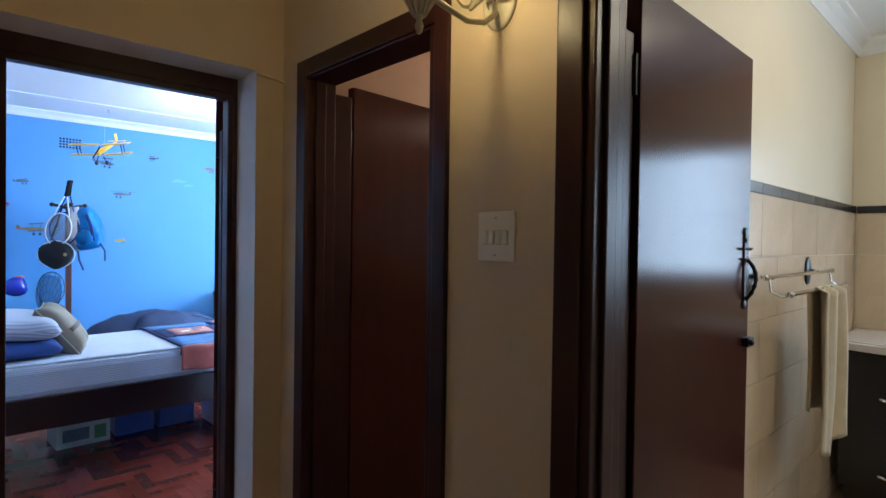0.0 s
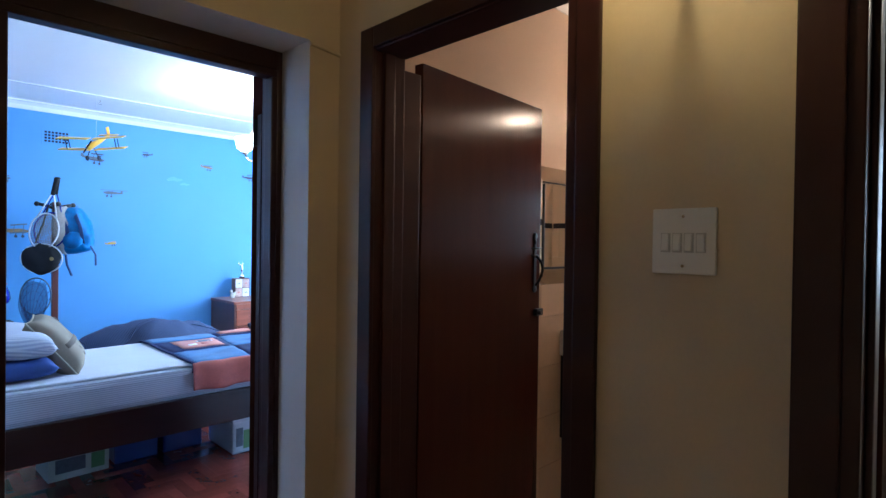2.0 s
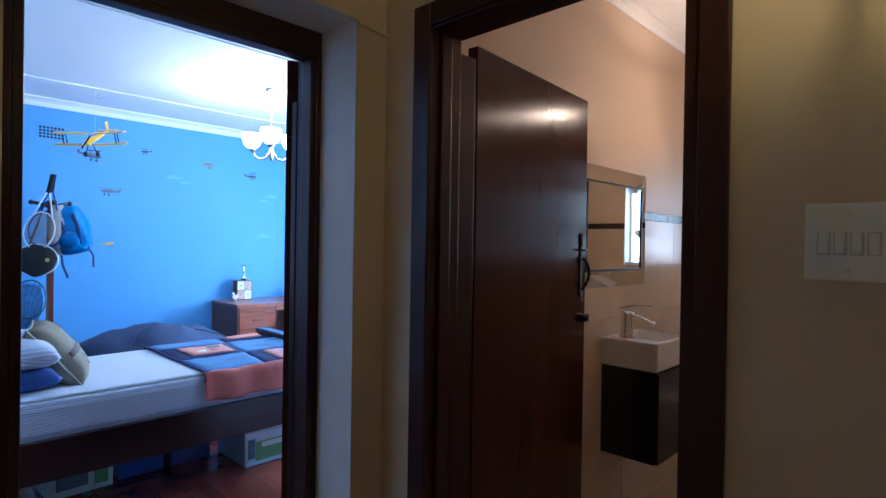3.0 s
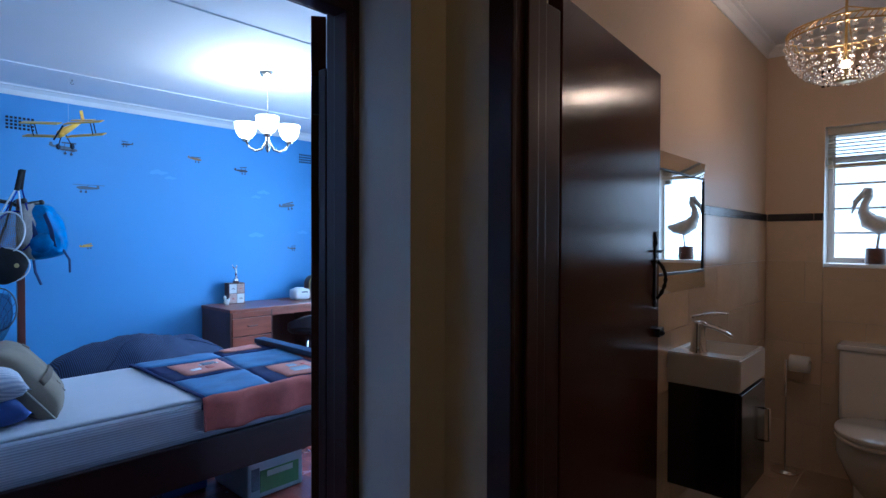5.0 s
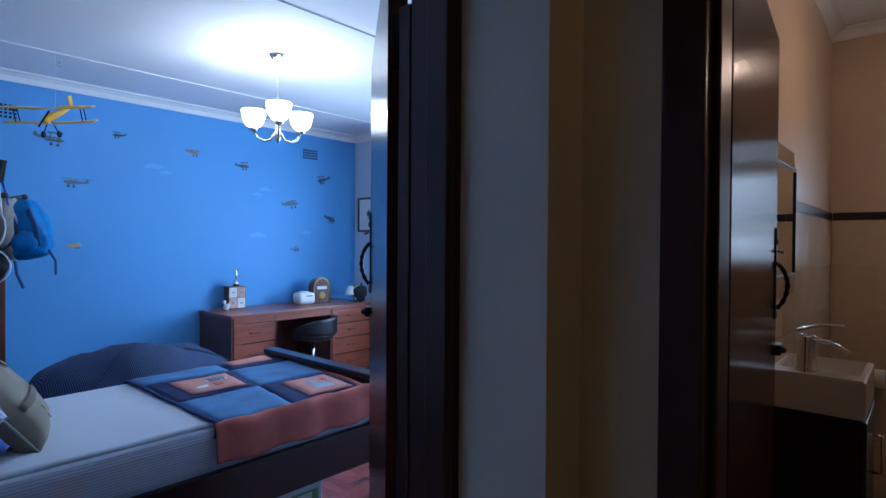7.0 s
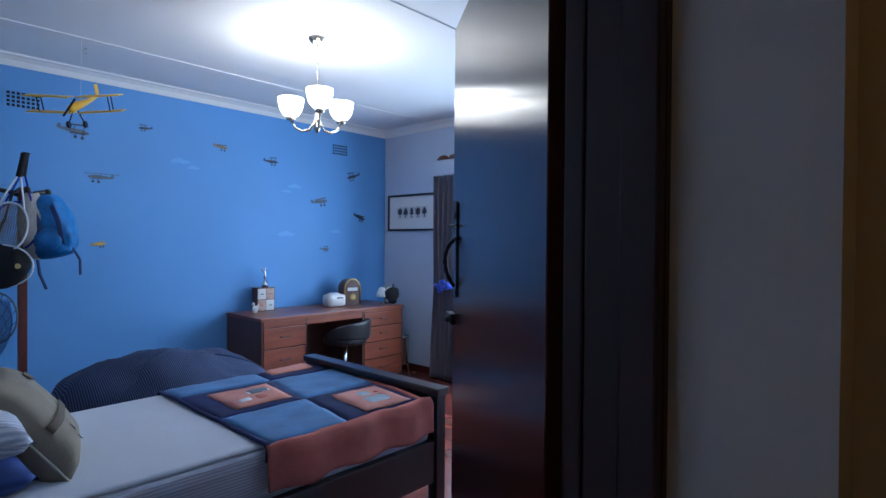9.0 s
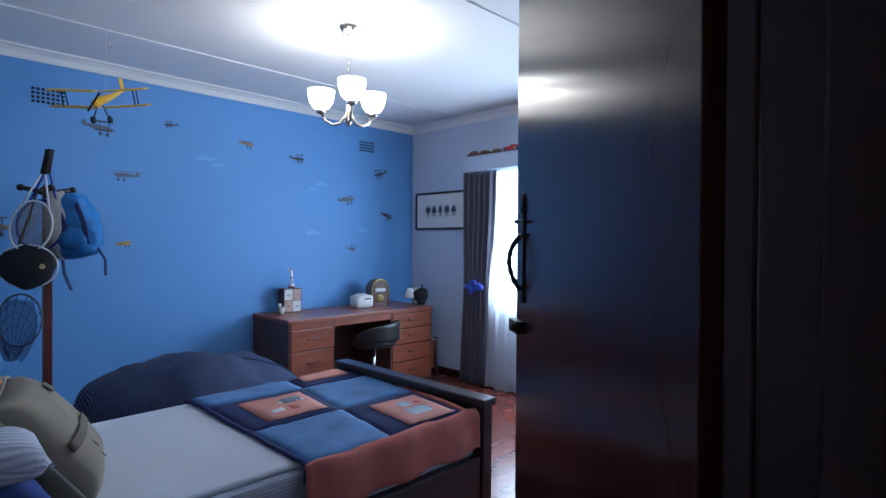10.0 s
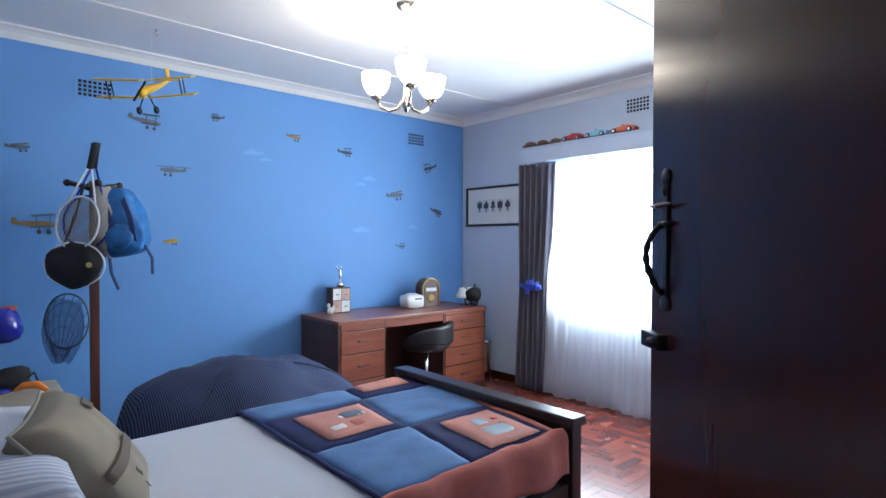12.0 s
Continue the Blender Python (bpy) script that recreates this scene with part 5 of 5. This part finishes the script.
bm = lathe(B(), [(0.0, 1.85), (0.007, 1.857), (0.010, 1.87), (0.006, 1.883), (0.009, 1.89), (0.022, 1.915), (0.046, 1.95), (0.050, 1.957), (0.046, 1.957), (0.018, 1.925), (0.0, 1.92)], (-0.272, 0, 0), 20)
for k in range(12):
    a = 2 * math.pi * k / 12
    tube(bm, [(-0.272 + r * math.cos(a), r * math.sin(a), z) for r, z in ((0.011, 1.892), (0.025, 1.915), (0.049, 1.953))], 0.0035, 5)
part("cup", bm, CREAMIRON, sc, "fluted iron cup with a drop finial", True)
bm = lathe(B(), [(0.03, 1.965), (0.045, 1.985), (0.06, 2.025), (0.075, 2.075), (0.071, 2.075), (0.04, 1.99), (0.02, 1.97)], (-0.272, 0, 0), 20)
part("shade", bm, sheer_cloth("frosted_shade_glass", (0.9, 0.85, 0.75), 0.45), sc, "white glass shade", True)


# ---- toilet ----
van = thing("vanity_unit", "black wall-hung vanity with a white square basin", "vanity", (2.325, 1.85, 0))
part("cabinet", box(B(), 0.012, 0.385, 0.015, 0.284, 0.40, 0.825, 0.003), BLACKCAB, van)
cd2 = part("door", box(B(), 0.014, 0.383, -0.004, 0.013, 0.405, 0.82, 0.003), BLACKCAB, van)
bm = B()
tube(bm, [(0.34, -0.004, 0.56), (0.34, -0.03, 0.56), (0.34, -0.03, 0.70), (0.34, -0.004, 0.70)], 0.005, 8)
part("handle", bm, CHROME, cd2, "chrome bar handle", True)
bm = B()
rings = [[bm.verts.new(q) for q in ((a, c, z), (b, c, z), (b, d, z), (a, d, z))] for a, b, c, d, z in (
    (0, 0.395, 0, 0.284, 0.828), (0, 0.395, 0, 0.284, 0.957), (0.10, 0.373, 0.022, 0.262, 0.957), (0.115, 0.358, 0.037, 0.247, 0.872))]
for lo, hi in zip(rings, rings[1:]):
    for k in range(4):
        bm.faces.new((lo[k], lo[(k + 1) % 4], hi[(k + 1) % 4], hi[k]))
bm.faces.new(rings[0][::-1])
bm.faces.new(rings[3])
bmesh.ops.bevel(bm, geom=bm.edges[:], offset=0.005, segments=2, affect="EDGES")
part("basin", bm, PORCELAIN, van, "thick white porcelain basin")
tap = thing("basin_tap", "chrome waterfall basin tap with a lever", "tap", m=pose(2.375, 2.02, 0.955, 0, 0, -72) @ Matrix.Scale(1.2, 4))
part("body", lathe(B(), [(0.030, 0), (0.030, 0.01), (0.025, 0.015), (0.024, 0.085), (0.027, 0.105), (0.016, 0.112)], seg=18), CHROME, tap, "", True)
bm = grid(B(), 12, 6, lambda u, v: (0.105 * u, (v - 0.5) * (0.040 + 0.014 * u), 0.100 - 0.035 * u * u + 0.006 * (2 * v - 1) ** 2))
part("spout", solid(bm, 0.008), CHROME, tap, "", True)
bm = grid(B(), 10, 4, lambda u, v: (-0.03 + 0.12 * u, (v - 0.5) * 0.034, 0.125 + 0.02 * math.sin(2 * u)))
part("lever", solid(bm, 0.006), CHROME, tap, "", True)
MX0, MX1, MZ0, MZ1 = 2.06, 2.80, 1.20, 1.785
mir = thing("wall_mirror", "rectangular wall mirror with an angled silver frame", "mirror", (0, TOI_Y, 0))
part("glass", box(B(), MX0 + 0.085, MX1 - 0.085, -0.021, -0.016, MZ0 + 0.085, MZ1 - 0.085), MIRROR, mir)


def bevel_side(o0, o1, i0, i1):
    bm = B()
    f = [bm.verts.new(p) for p in (o0, o1, i1, i0)]
    bm.faces.new(f)
    return solid(bm, 0.003)


OC = [(MX0, -0.006, MZ0), (MX1, -0.006, MZ0), (MX1, -0.006, MZ1), (MX0, -0.006, MZ1)]
IC = [(MX0 + 0.08, -0.022, MZ0 + 0.08), (MX1 - 0.08, -0.022, MZ0 + 0.08), (MX1 - 0.08, -0.022, MZ1 - 0.08), (MX0 + 0.08, -0.022, MZ1 - 0.08)]
for k in range(4):
    part("frame_side", bevel_side(OC[k], OC[(k + 1) % 4], IC[k], IC[(k + 1) % 4]), MIRROR, mir, "angled mirror strip")
for b in ((MX0 + 0.076, MX1 - 0.076, MZ1 - 0.083, MZ1 - 0.076), (MX0 + 0.076, MX1 - 0.076, MZ0 + 0.076, MZ0 + 0.088), (MX0 + 0.076, MX0 + 0.088, MZ0 + 0.088, MZ1 - 0.088), (MX1 - 0.088, MX1 - 0.076, MZ0 + 0.088, MZ1 - 0.088)):
    part("inner_rim", box(B(), b[0], b[1], -0.027, -0.018, b[2], b[3], 0.002), BLACKFRAME, mir)

tl = thing("toilet", "white close-coupled toilet with a closed lid", "toilet", (TOI_X, 1.515, 0), 0)
part("cistern", box(B(), -0.19, -0.01, -0.20, 0.20, 0.40, 0.80, 0.02), PORCELAIN, tl)
part("cistern_lid", box(B(), -0.20, -0.005, -0.21, 0.21, 0.80, 0.83, 0.01), PORCELAIN, tl)
part("button", lathe(B(), [(0.025, 0.83), (0.025, 0.838), (0, 0.84)], (-0.10, 0, 0), 18), CHROME, tl)
oval = lambda k, sx, sy: [(-0.42 + sx * math.cos(a) * (1.0 if math.cos(a) < 0 else 0.8), sy * math.sin(a)) for a in [2 * math.pi * i / k for i in range(k)]]
for nm, za, zb, sx, sy, lb in (("bowl", 0.10, 0.40, 0.25, 0.18, ""), ("seat", 0.40, 0.418, 0.265, 0.19, ""), ("lid", 0.42, 0.445, 0.262, 0.188, "closed white lid")):
    bm = B()
    pts = oval(32, sx, sy)
    lo = [bm.verts.new((-0.42 + (x + 0.42) * (0.62 if nm == "bowl" else 1) + (0.06 if nm == "bowl" else 0), y * (0.6 if nm == "bowl" else 1), za)) for x, y in pts]
    mid = [bm.verts.new((x, y, za + (zb - za) * 0.72)) for x, y in pts]
    hi = [bm.verts.new((-0.42 + (x + 0.42) * 0.97, y * 0.97, zb)) for x, y in pts]
    for a, b in ((lo, mid), (mid, hi)):
        for i in range(32):
            bm.faces.new((a[i], a[(i + 1) % 32], b[(i + 1) % 32], b[i]))
    bm.faces.new(lo[::-1])
    bm.faces.new(hi)
    part(nm, bm, PORCELAIN, tl, lb, True)
part("pedestal", box(B(), -0.50, -0.05, -0.10, 0.10, 0.0, 0.36, 0.03), PORCELAIN, tl)

rs = thing("toilet_roll_stand", "thin chrome stand holding a toilet roll", "toilet roll stand", (3.90, 1.985, 0))
part("base", lathe(B(), [(0.075, 0), (0.075, 0.012), (0.02, 0.018), (0.006, 0.03)], seg=24), CHROME, rs, "", True)
part("pole", tube(B(), [(0, 0, 0.02), (0, 0, 0.69)], 0.006, 8), CHROME, rs, "", True)
part("arm", tube(B(), [(0, 0.01, 0.69), (0, -0.13, 0.69)], 0.005, 8), CHROME, rs, "", True)
bm = lathe(B(), [(0.02, -0.05), (0.05, -0.05), (0.05, 0.05), (0.02, 0.05), (0.02, -0.05)], seg=24, m=pose(0, -0.07, 0.675, 90, 0, 0))
tagged(part("toilet_roll", bm, PAPER, None, "", True), "white toilet roll on the stand", "toilet roll").matrix_world = pose(3.90, 1.985, 0)

# blind
bl = thing("venetian_blind", "raised pale wooden venetian blind in the window", "blind", (4.10, 1.61, 0))
part("head_rail", box(B(), -0.025, 0.025, -0.205, 0.205, 2.065, 2.108, 0.003), BLINDS, bl)
for k in range(11):
    z = 2.055 - 0.021 * k if k < 6 else 1.93 - 0.008 * (k - 6)
    part("slat", box(B(), -0.024, 0.024, -0.203, 0.203, z - 0.0015, z + 0.0015, 0, pose(0, 0, 0, 0, 0, 0)), BLINDS, bl)
part("bottom_rail", box(B(), -0.026, 0.026, -0.203, 0.203, 1.865, 1.888, 0.003), BLINDS, bl)
part("cord", tube(B(), [(-0.028, 0.175, 2.06), (-0.028, 0.175, 1.42)], 0.003, 6), PAPER, bl)

# carved bird on the sill
bd = thing("carved_pelican", "pale carved wooden pelican on a round log base", "ornament", (4.10, 1.575, 1.285), 0)
part("base", lathe(B(), [(0.05, 0), (0.053, 0.02), (0.05, 0.09), (0.046, 0.095), (0, 0.095)], seg=18), TURTLE, bd, "rough brown log base", True)
bm = B()
tube(bm, [(0, -0.13, 0.235), (0, -0.09, 0.225), (0, -0.02, 0.225), (0, 0.035, 0.255), (0, 0.062, 0.31), (0, 0.055, 0.36), (0, 0.035, 0.40), (0, 0.04, 0.435), (0, 0.065, 0.445)], [0.012, 0.034, 0.056, 0.05, 0.030, 0.021, 0.02, 0.026, 0.012], 14)
tube(bm, [(0, 0.05, 0.435), (0, 0.10, 0.37), (0, 0.118, 0.30)], [0.018, 0.016, 0.005], 10)
for sx in (-0.018, 0.018):
    tube(bm, [(sx, -0.015, 0.19), (sx, -0.005, 0.095)], 0.006, 6)
part("bird", bm, BIRD, bd, "", True)

# crystal bowl lamp
LX, LY = 2.72, 1.58
cl = thing("crystal_ceiling_lamp", "bowl-shaped ceiling lamp of crystal bead strings, lit", "ceiling lamp", (LX, LY, 0))
part("rod", tube(B(), [(0, 0, CEIL), (0, 0, 2.07)], 0.005, 8), BRASS, cl)
part("ceiling_cup", lathe(B(), [(0.05, CEIL), (0.045, CEIL - 0.025), (0.008, CEIL - 0.04)], seg=18), BRASS, cl, "", True)
RR, TOPZ, BOTZ = 0.205, 2.24, 2.065
bm = B()
for zz in (TOPZ, TOPZ + 0.026):
    tube(bm, [(RR * math.cos(2 * math.pi * i / 40), RR * math.sin(2 * math.pi * i / 40), zz) for i in range(40)], 0.004, 6, True)
for i in range(60):
    a = 2 * math.pi * i / 60
    tube(bm, [(RR * math.cos(a), RR * math.sin(a), TOPZ), (RR * math.cos(a + 0.1), RR * math.sin(a + 0.1), TOPZ + 0.026)], 0.0025, 4)
for i in range(3):
    a = 2 * math.pi * i / 3
    tube(bm, [(RR * math.cos(a), RR * math.sin(a), TOPZ + 0.02), (0, 0, TOPZ + 0.12)], 0.003, 5)
part("rim", bm, BRASS, cl, "pierced bronze rim", True)
part("bottom_disc", lathe(B(), [(0.045, BOTZ - 0.002), (0.045, BOTZ + 0.004), (0.0, BOTZ + 0.006)], seg=20), BRASS, cl, "", True)
bm = B()
bmesh.ops.create_icosphere(bm, subdivisions=1, radius=1.0)
bead_mesh = mesh_of("bead", bm, CRYSTAL, True)
for i in range(26):
    a = 2 * math.pi * i / 26
    for k in range(9):
        q = (k + 0.5) / 9 * math.pi / 2
        r, z = 0.045 + (RR - 0.045) * math.cos(q), TOPZ - (TOPZ - BOTZ) * math.sin(q)
        o = new("bead", bead_mesh)
        o.parent = cl
        o.matrix_basis = Matrix.Translation((r * math.cos(a), r * math.sin(a), z)) @ Matrix.Scale(0.0125 - 0.0006 * k, 4)
part("bulb", lathe(B(), [(0, 2.115), (0.012, 2.118), (0.020, 2.13), (0.016, 2.14), (0.0, 2.142)], seg=14), BULBGLOW, cl, "lit bulb", True)


# ---- bathroom ----
tr = thing("towel_rail", "double chrome towel rail on dark round mounts", "towel rail", (0, BATH_Y, 0))
for x in (2.20, 3.03):
    part("mount", blob(B(), (x, -0.012, 1.275), (0.045, 0.012, 0.068), 20), BLACKFRAME, tr, "dark oval wall mount", True)
    part("post", tube(B(), [(x, -0.01, 1.275), (x, -0.10, 1.275)], 0.009, 10), CHROME, tr, "", True)
part("bar", tube(B(), [(2.12, -0.095, 1.277), (2.14, -0.095, 1.277), (3.08, -0.095, 1.277), (3.10, -0.095, 1.277)], [0.012, 0.008, 0.008, 0.012], 10), CHROME, tr, "", True)
part("bar", tube(B(), [(2.20, -0.155, 1.215), (2.22, -0.155, 1.215), (3.09, -0.155, 1.215), (3.11, -0.155, 1.215)], [0.012, 0.008, 0.008, 0.012], 10), CHROME, tr, "", True)
for x in (2.16, 3.06):
    part("bracket", tube(B(), [(x, -0.095, 1.277), (x, -0.10, 1.225), (x + 0.02, -0.13, 1.205), (x + 0.06, -0.155, 1.215)], 0.005, 8), CHROME, tr, "", True)


def towel(u, v):
    s = v * 1.18
    x = 2.56 + 0.30 * u + 0.02 * math.sin(9 * v + 2 * u)
    if s < 0.50:
        y, z = -0.135 + 0.02 * math.sin(u * 11), 1.21 - (0.50 - s)
    elif s < 0.54:
        a = (s - 0.50) / 0.04 * math.pi
        y, z = -0.155 + 0.02 * math.cos(a), 1.215 + 0.014 * math.sin(a)
    else:
        y, z = -0.180 - 0.02 * math.sin(u * 13 + 1) - 0.03 * (s - 0.54) * math.sin(u * 7), 1.21 - (s - 0.54) * (1 + 0.08 * math.sin(3 * u))
        x += (s - 0.54) * 0.18 * (u - 0.75)
    return (x, BATH_Y + y, z)


tagged(part("towel", solid(grid(B(), 40, 50, towel), 0.006), TOWEL, None, "", True), "beige hand towel hanging over the rail", "towel")
bv = thing("bathroom_vanity", "black vanity cabinet with a curved white basin top", "vanity", (BATH_X, 0.30, 0))
part("cabinet", box(B(), -0.56, -0.005, -0.40, 0.44, 0.10, 0.84, 0.006), BLACKCAB, bv)
part("plinth", box(B(), -0.50, -0.01, -0.38, 0.42, 0.0, 0.10), BLACKCAB, bv)
for ya, yb in ((-0.395, 0.018), (0.022, 0.435)):
    d = part("door", box(B(), -0.578, -0.56, ya, yb, 0.12, 0.83, 0.004), BLACKCAB, bv)
    for zz in (0.20, 0.60):
        part("knob", tube(B(), [(-0.578, (ya + yb) / 2, zz), (-0.60, (ya + yb) / 2, zz), (-0.603, (ya + yb) / 2 + 0.03, zz + 0.01)], 0.008, 8), CHROME, d, "", True)
bm = B()
top = [(-0.005, -0.46), (-0.005, 0.475)] + [(-0.56 - 0.11 * math.cos(a) ** 0.8, 0.475 * math.sin(a)) for a in [math.pi / 2 - math.pi * i / 20 for i in range(21)]]
lo = [bm.verts.new((x * 0.97, y * 0.98, 0.845)) for x, y in top]
hi = [bm.verts.new((x, y, 0.895)) for x, y in top]
n = len(top)
bm.faces.new(lo)
bm.faces.new(hi)
for i in range(n):
    bm.faces.new((lo[i], lo[(i + 1) % n], hi[(i + 1) % n], hi[i]))
bmesh.ops.recalc_face_normals(bm, faces=bm.faces)
bmesh.ops.bevel(bm, geom=[e for e in bm.edges if all(v.co.z > 0.89 for v in e.verts)], offset=0.012, segments=3, affect="EDGES")
part("basin_top", bm, PORCELAIN, bv, "curved white basin top")
cg = thing("bathroom_ceiling_light", "round glass bathroom ceiling light, lit", "ceiling light", (2.3, -0.25, CEIL))
part("base", lathe(B(), [(0.11, 0), (0.11, -0.02), (0.0, -0.02)], seg=24), PLASTIC, cg)
part("globe", lathe(B(), [(0.10, -0.022), (0.105, -0.05), (0.085, -0.09), (0.04, -0.115), (0, -0.12)], seg=24), glow("lit_globe", (1.0, 0.85, 0.62), 6), cg, "", True)


# ---- tiles and parquet ----
def tile_mesh(w, h, material, d=0.008):
    return mesh_of("tile", box(B(), 0.0015, w - 0.0015, -d, -0.002, 0.0015, h - 0.0015), material)


def tiled_wall(owner_name, label, m, length, ztop, material, tw=0.42, th=0.252, dado=True):
    """Running-bond wall tiles under a dark dado strip; local x along the wall, y out of it negative."""
    own = thing(owner_name, label, "wall tiles", m=m, kind="structure")
    part("grout_bed", box(B(), 0, length, -0.0035, -0.001, 0, ztop), GROUT, own)
    full, cache = None, {}
    z, row = ztop - th, 0
    while z > -th + 0.02:
        zz = max(z, 0.0)
        hh = z + th - zz
        x = -(tw / 2 if row % 2 else 0.0)
        while x < length - 0.01:
            x0, x1 = max(x, 0.0), min(x + tw, length)
            key = (round(x1 - x0, 3), round(hh, 3))
            if key not in cache:
                cache[key] = tile_mesh(x1 - x0, hh, material)
            o = new("tile", cache[key])
            o.parent = own
            o.location = (x0, 0, zz)
            x += tw
        z -= th
        row += 1
    x = 0.0 if dado else length
    while x < length - 0.01:
        w = min(0.25, length - x)
        part("dado_tile", box(B(), x + 0.001, x + w - 0.001, -0.012, -0.001, ztop, ztop + 0.045, 0.003), STRIP, own)
        x += 0.25
    return own


tiled_wall("tiles_bathroom_side", "beige wall tiles under a dark dado strip", pose(HX2, BATH_Y, 0), 3.0 - 0.004, 1.60, TILE)
tiled_wall("tiles_bathroom_outer", "beige wall tiles under a dark dado strip", pose(BATH_X, BATH_Y - 0.014, 0, 0, 0, -90), 0.774, 1.60, TILE)
tiled_wall("tiles_toilet_side", "beige toilet wall tiles under a dark dado strip", pose(HX2, TOI_Y, 0), 2.916, 1.545, TILE)
tiled_wall("tiles_toilet_outer", "beige toilet wall tiles under a dark dado strip", pose(TOI_X, TOI_Y - 0.014, 0, 0, 0, -90), 0.30, 1.545, TILE)
tiled_wall("tiles_toilet_under_window", "beige toilet wall tiles below the window", pose(TOI_X, 1.815, 0, 0, 0, -90), 0.412, 1.19, TILE, dado=False)
tiled_wall("tiles_toilet_beside_window", "beige toilet wall tiles under a dark dado strip", pose(TOI_X, 1.398, 0, 0, 0, -90), 0.472, 1.545, TILE)
tiled_wall("tiles_toilet_far_side", "beige toilet wall tiles under a dark dado strip", pose(TOI_X - 0.014, 0.91, 0, 0, 0, 180), 2.90, 1.545, TILE)


def floor_tiles(x0, x1, y0, y1, label, name):
    own = thing(name, label, "floor tiles", kind="structure")
    me = {}
    y = y0
    while y < y1 - 0.01:
        x = x0
        while x < x1 - 0.01:
            w, h = round(min(0.33, x1 - x), 3), round(min(0.33, y1 - y), 3)
            if (w, h) not in me:
                me[(w, h)] = mesh_of("floor_tile", box(B(), 0.002, w - 0.002, 0.002, h - 0.002, -0.004, 0.0), FTILE)
            o = new("tile", me[(w, h)])
            o.parent, o.location = own, (x, y, 0)
            x += 0.33
        y += 0.33
    return own


floor_tiles(HX2, TOI_X, 0.91, TOI_Y, "brown-beige toilet floor tiles", "floor_tiles_toilet")
floor_tiles(HX2 + 0.6, BATH_X, -0.6, BATH_Y, "brown-beige bathroom floor tiles", "floor_tiles_bathroom")
floor_tiles(-0.66, HX2, -0.6, EY2 - 0.045, "brown-beige hall floor tiles", "floor_tiles_hall")

PL, PW = 0.24, 0.06
parquet = thing("parquet_floor", "red-brown herringbone parquet blocks with odd pale ones", "parquet", kind="structure")
block = {k: mesh_of("parquet_block", box(B(), 0.0006, (PL if k == 0 else PW) - 0.0006, 0.0006, (PW if k == 0 else PL) - 0.0006, -0.004, 0.0), PARQUET) for k in (0, 1)}
rest, near = B(), 0
X0, X1, Y0, Y1 = -0.6, BX, EY2 - 0.035, BY
for i in range(-120, 240):
    for j in range(-40, 40):
        bx, by = (i + 4 * j) * PW - 0.6, (i - 4 * j) * PW + 2.4
        for k, (ox, oy) in enumerate(((0, 0), (0, PW))):
            w, h = (PL, PW) if k == 0 else (PW, PL)
            a, b = bx + ox, by + oy
            if a + w < X0 or a > X1 or b + h < Y0 or b > Y1:
                continue
            ca, cb, cc, dd = max(a, X0), min(a + w, X1), max(b, Y0), min(b + h, Y1)
            if cb - ca < 0.004 or dd - cc < 0.004:
                continue
            whole = cb - ca > w - 1e-6 and dd - cc > h - 1e-6
            lit = (0.25 < a < 1.75 and 2.9 < b < 4.1) or (1.95 < a < 3.4 and 3.4 < b < 4.75)
            if whole and lit and near < 300:
                o = new("parquet_block", block[k])
                o.parent, o.location = parquet, (a, b, 0)
                near += 1
            else:
                box(rest, ca + 0.0006, cb - 0.0006, cc + 0.0006, dd - 0.0006, -0.004, 0.0)
far = tagged(part("parquet_blocks", rest, PARQUET2, parquet), kind="stuff")
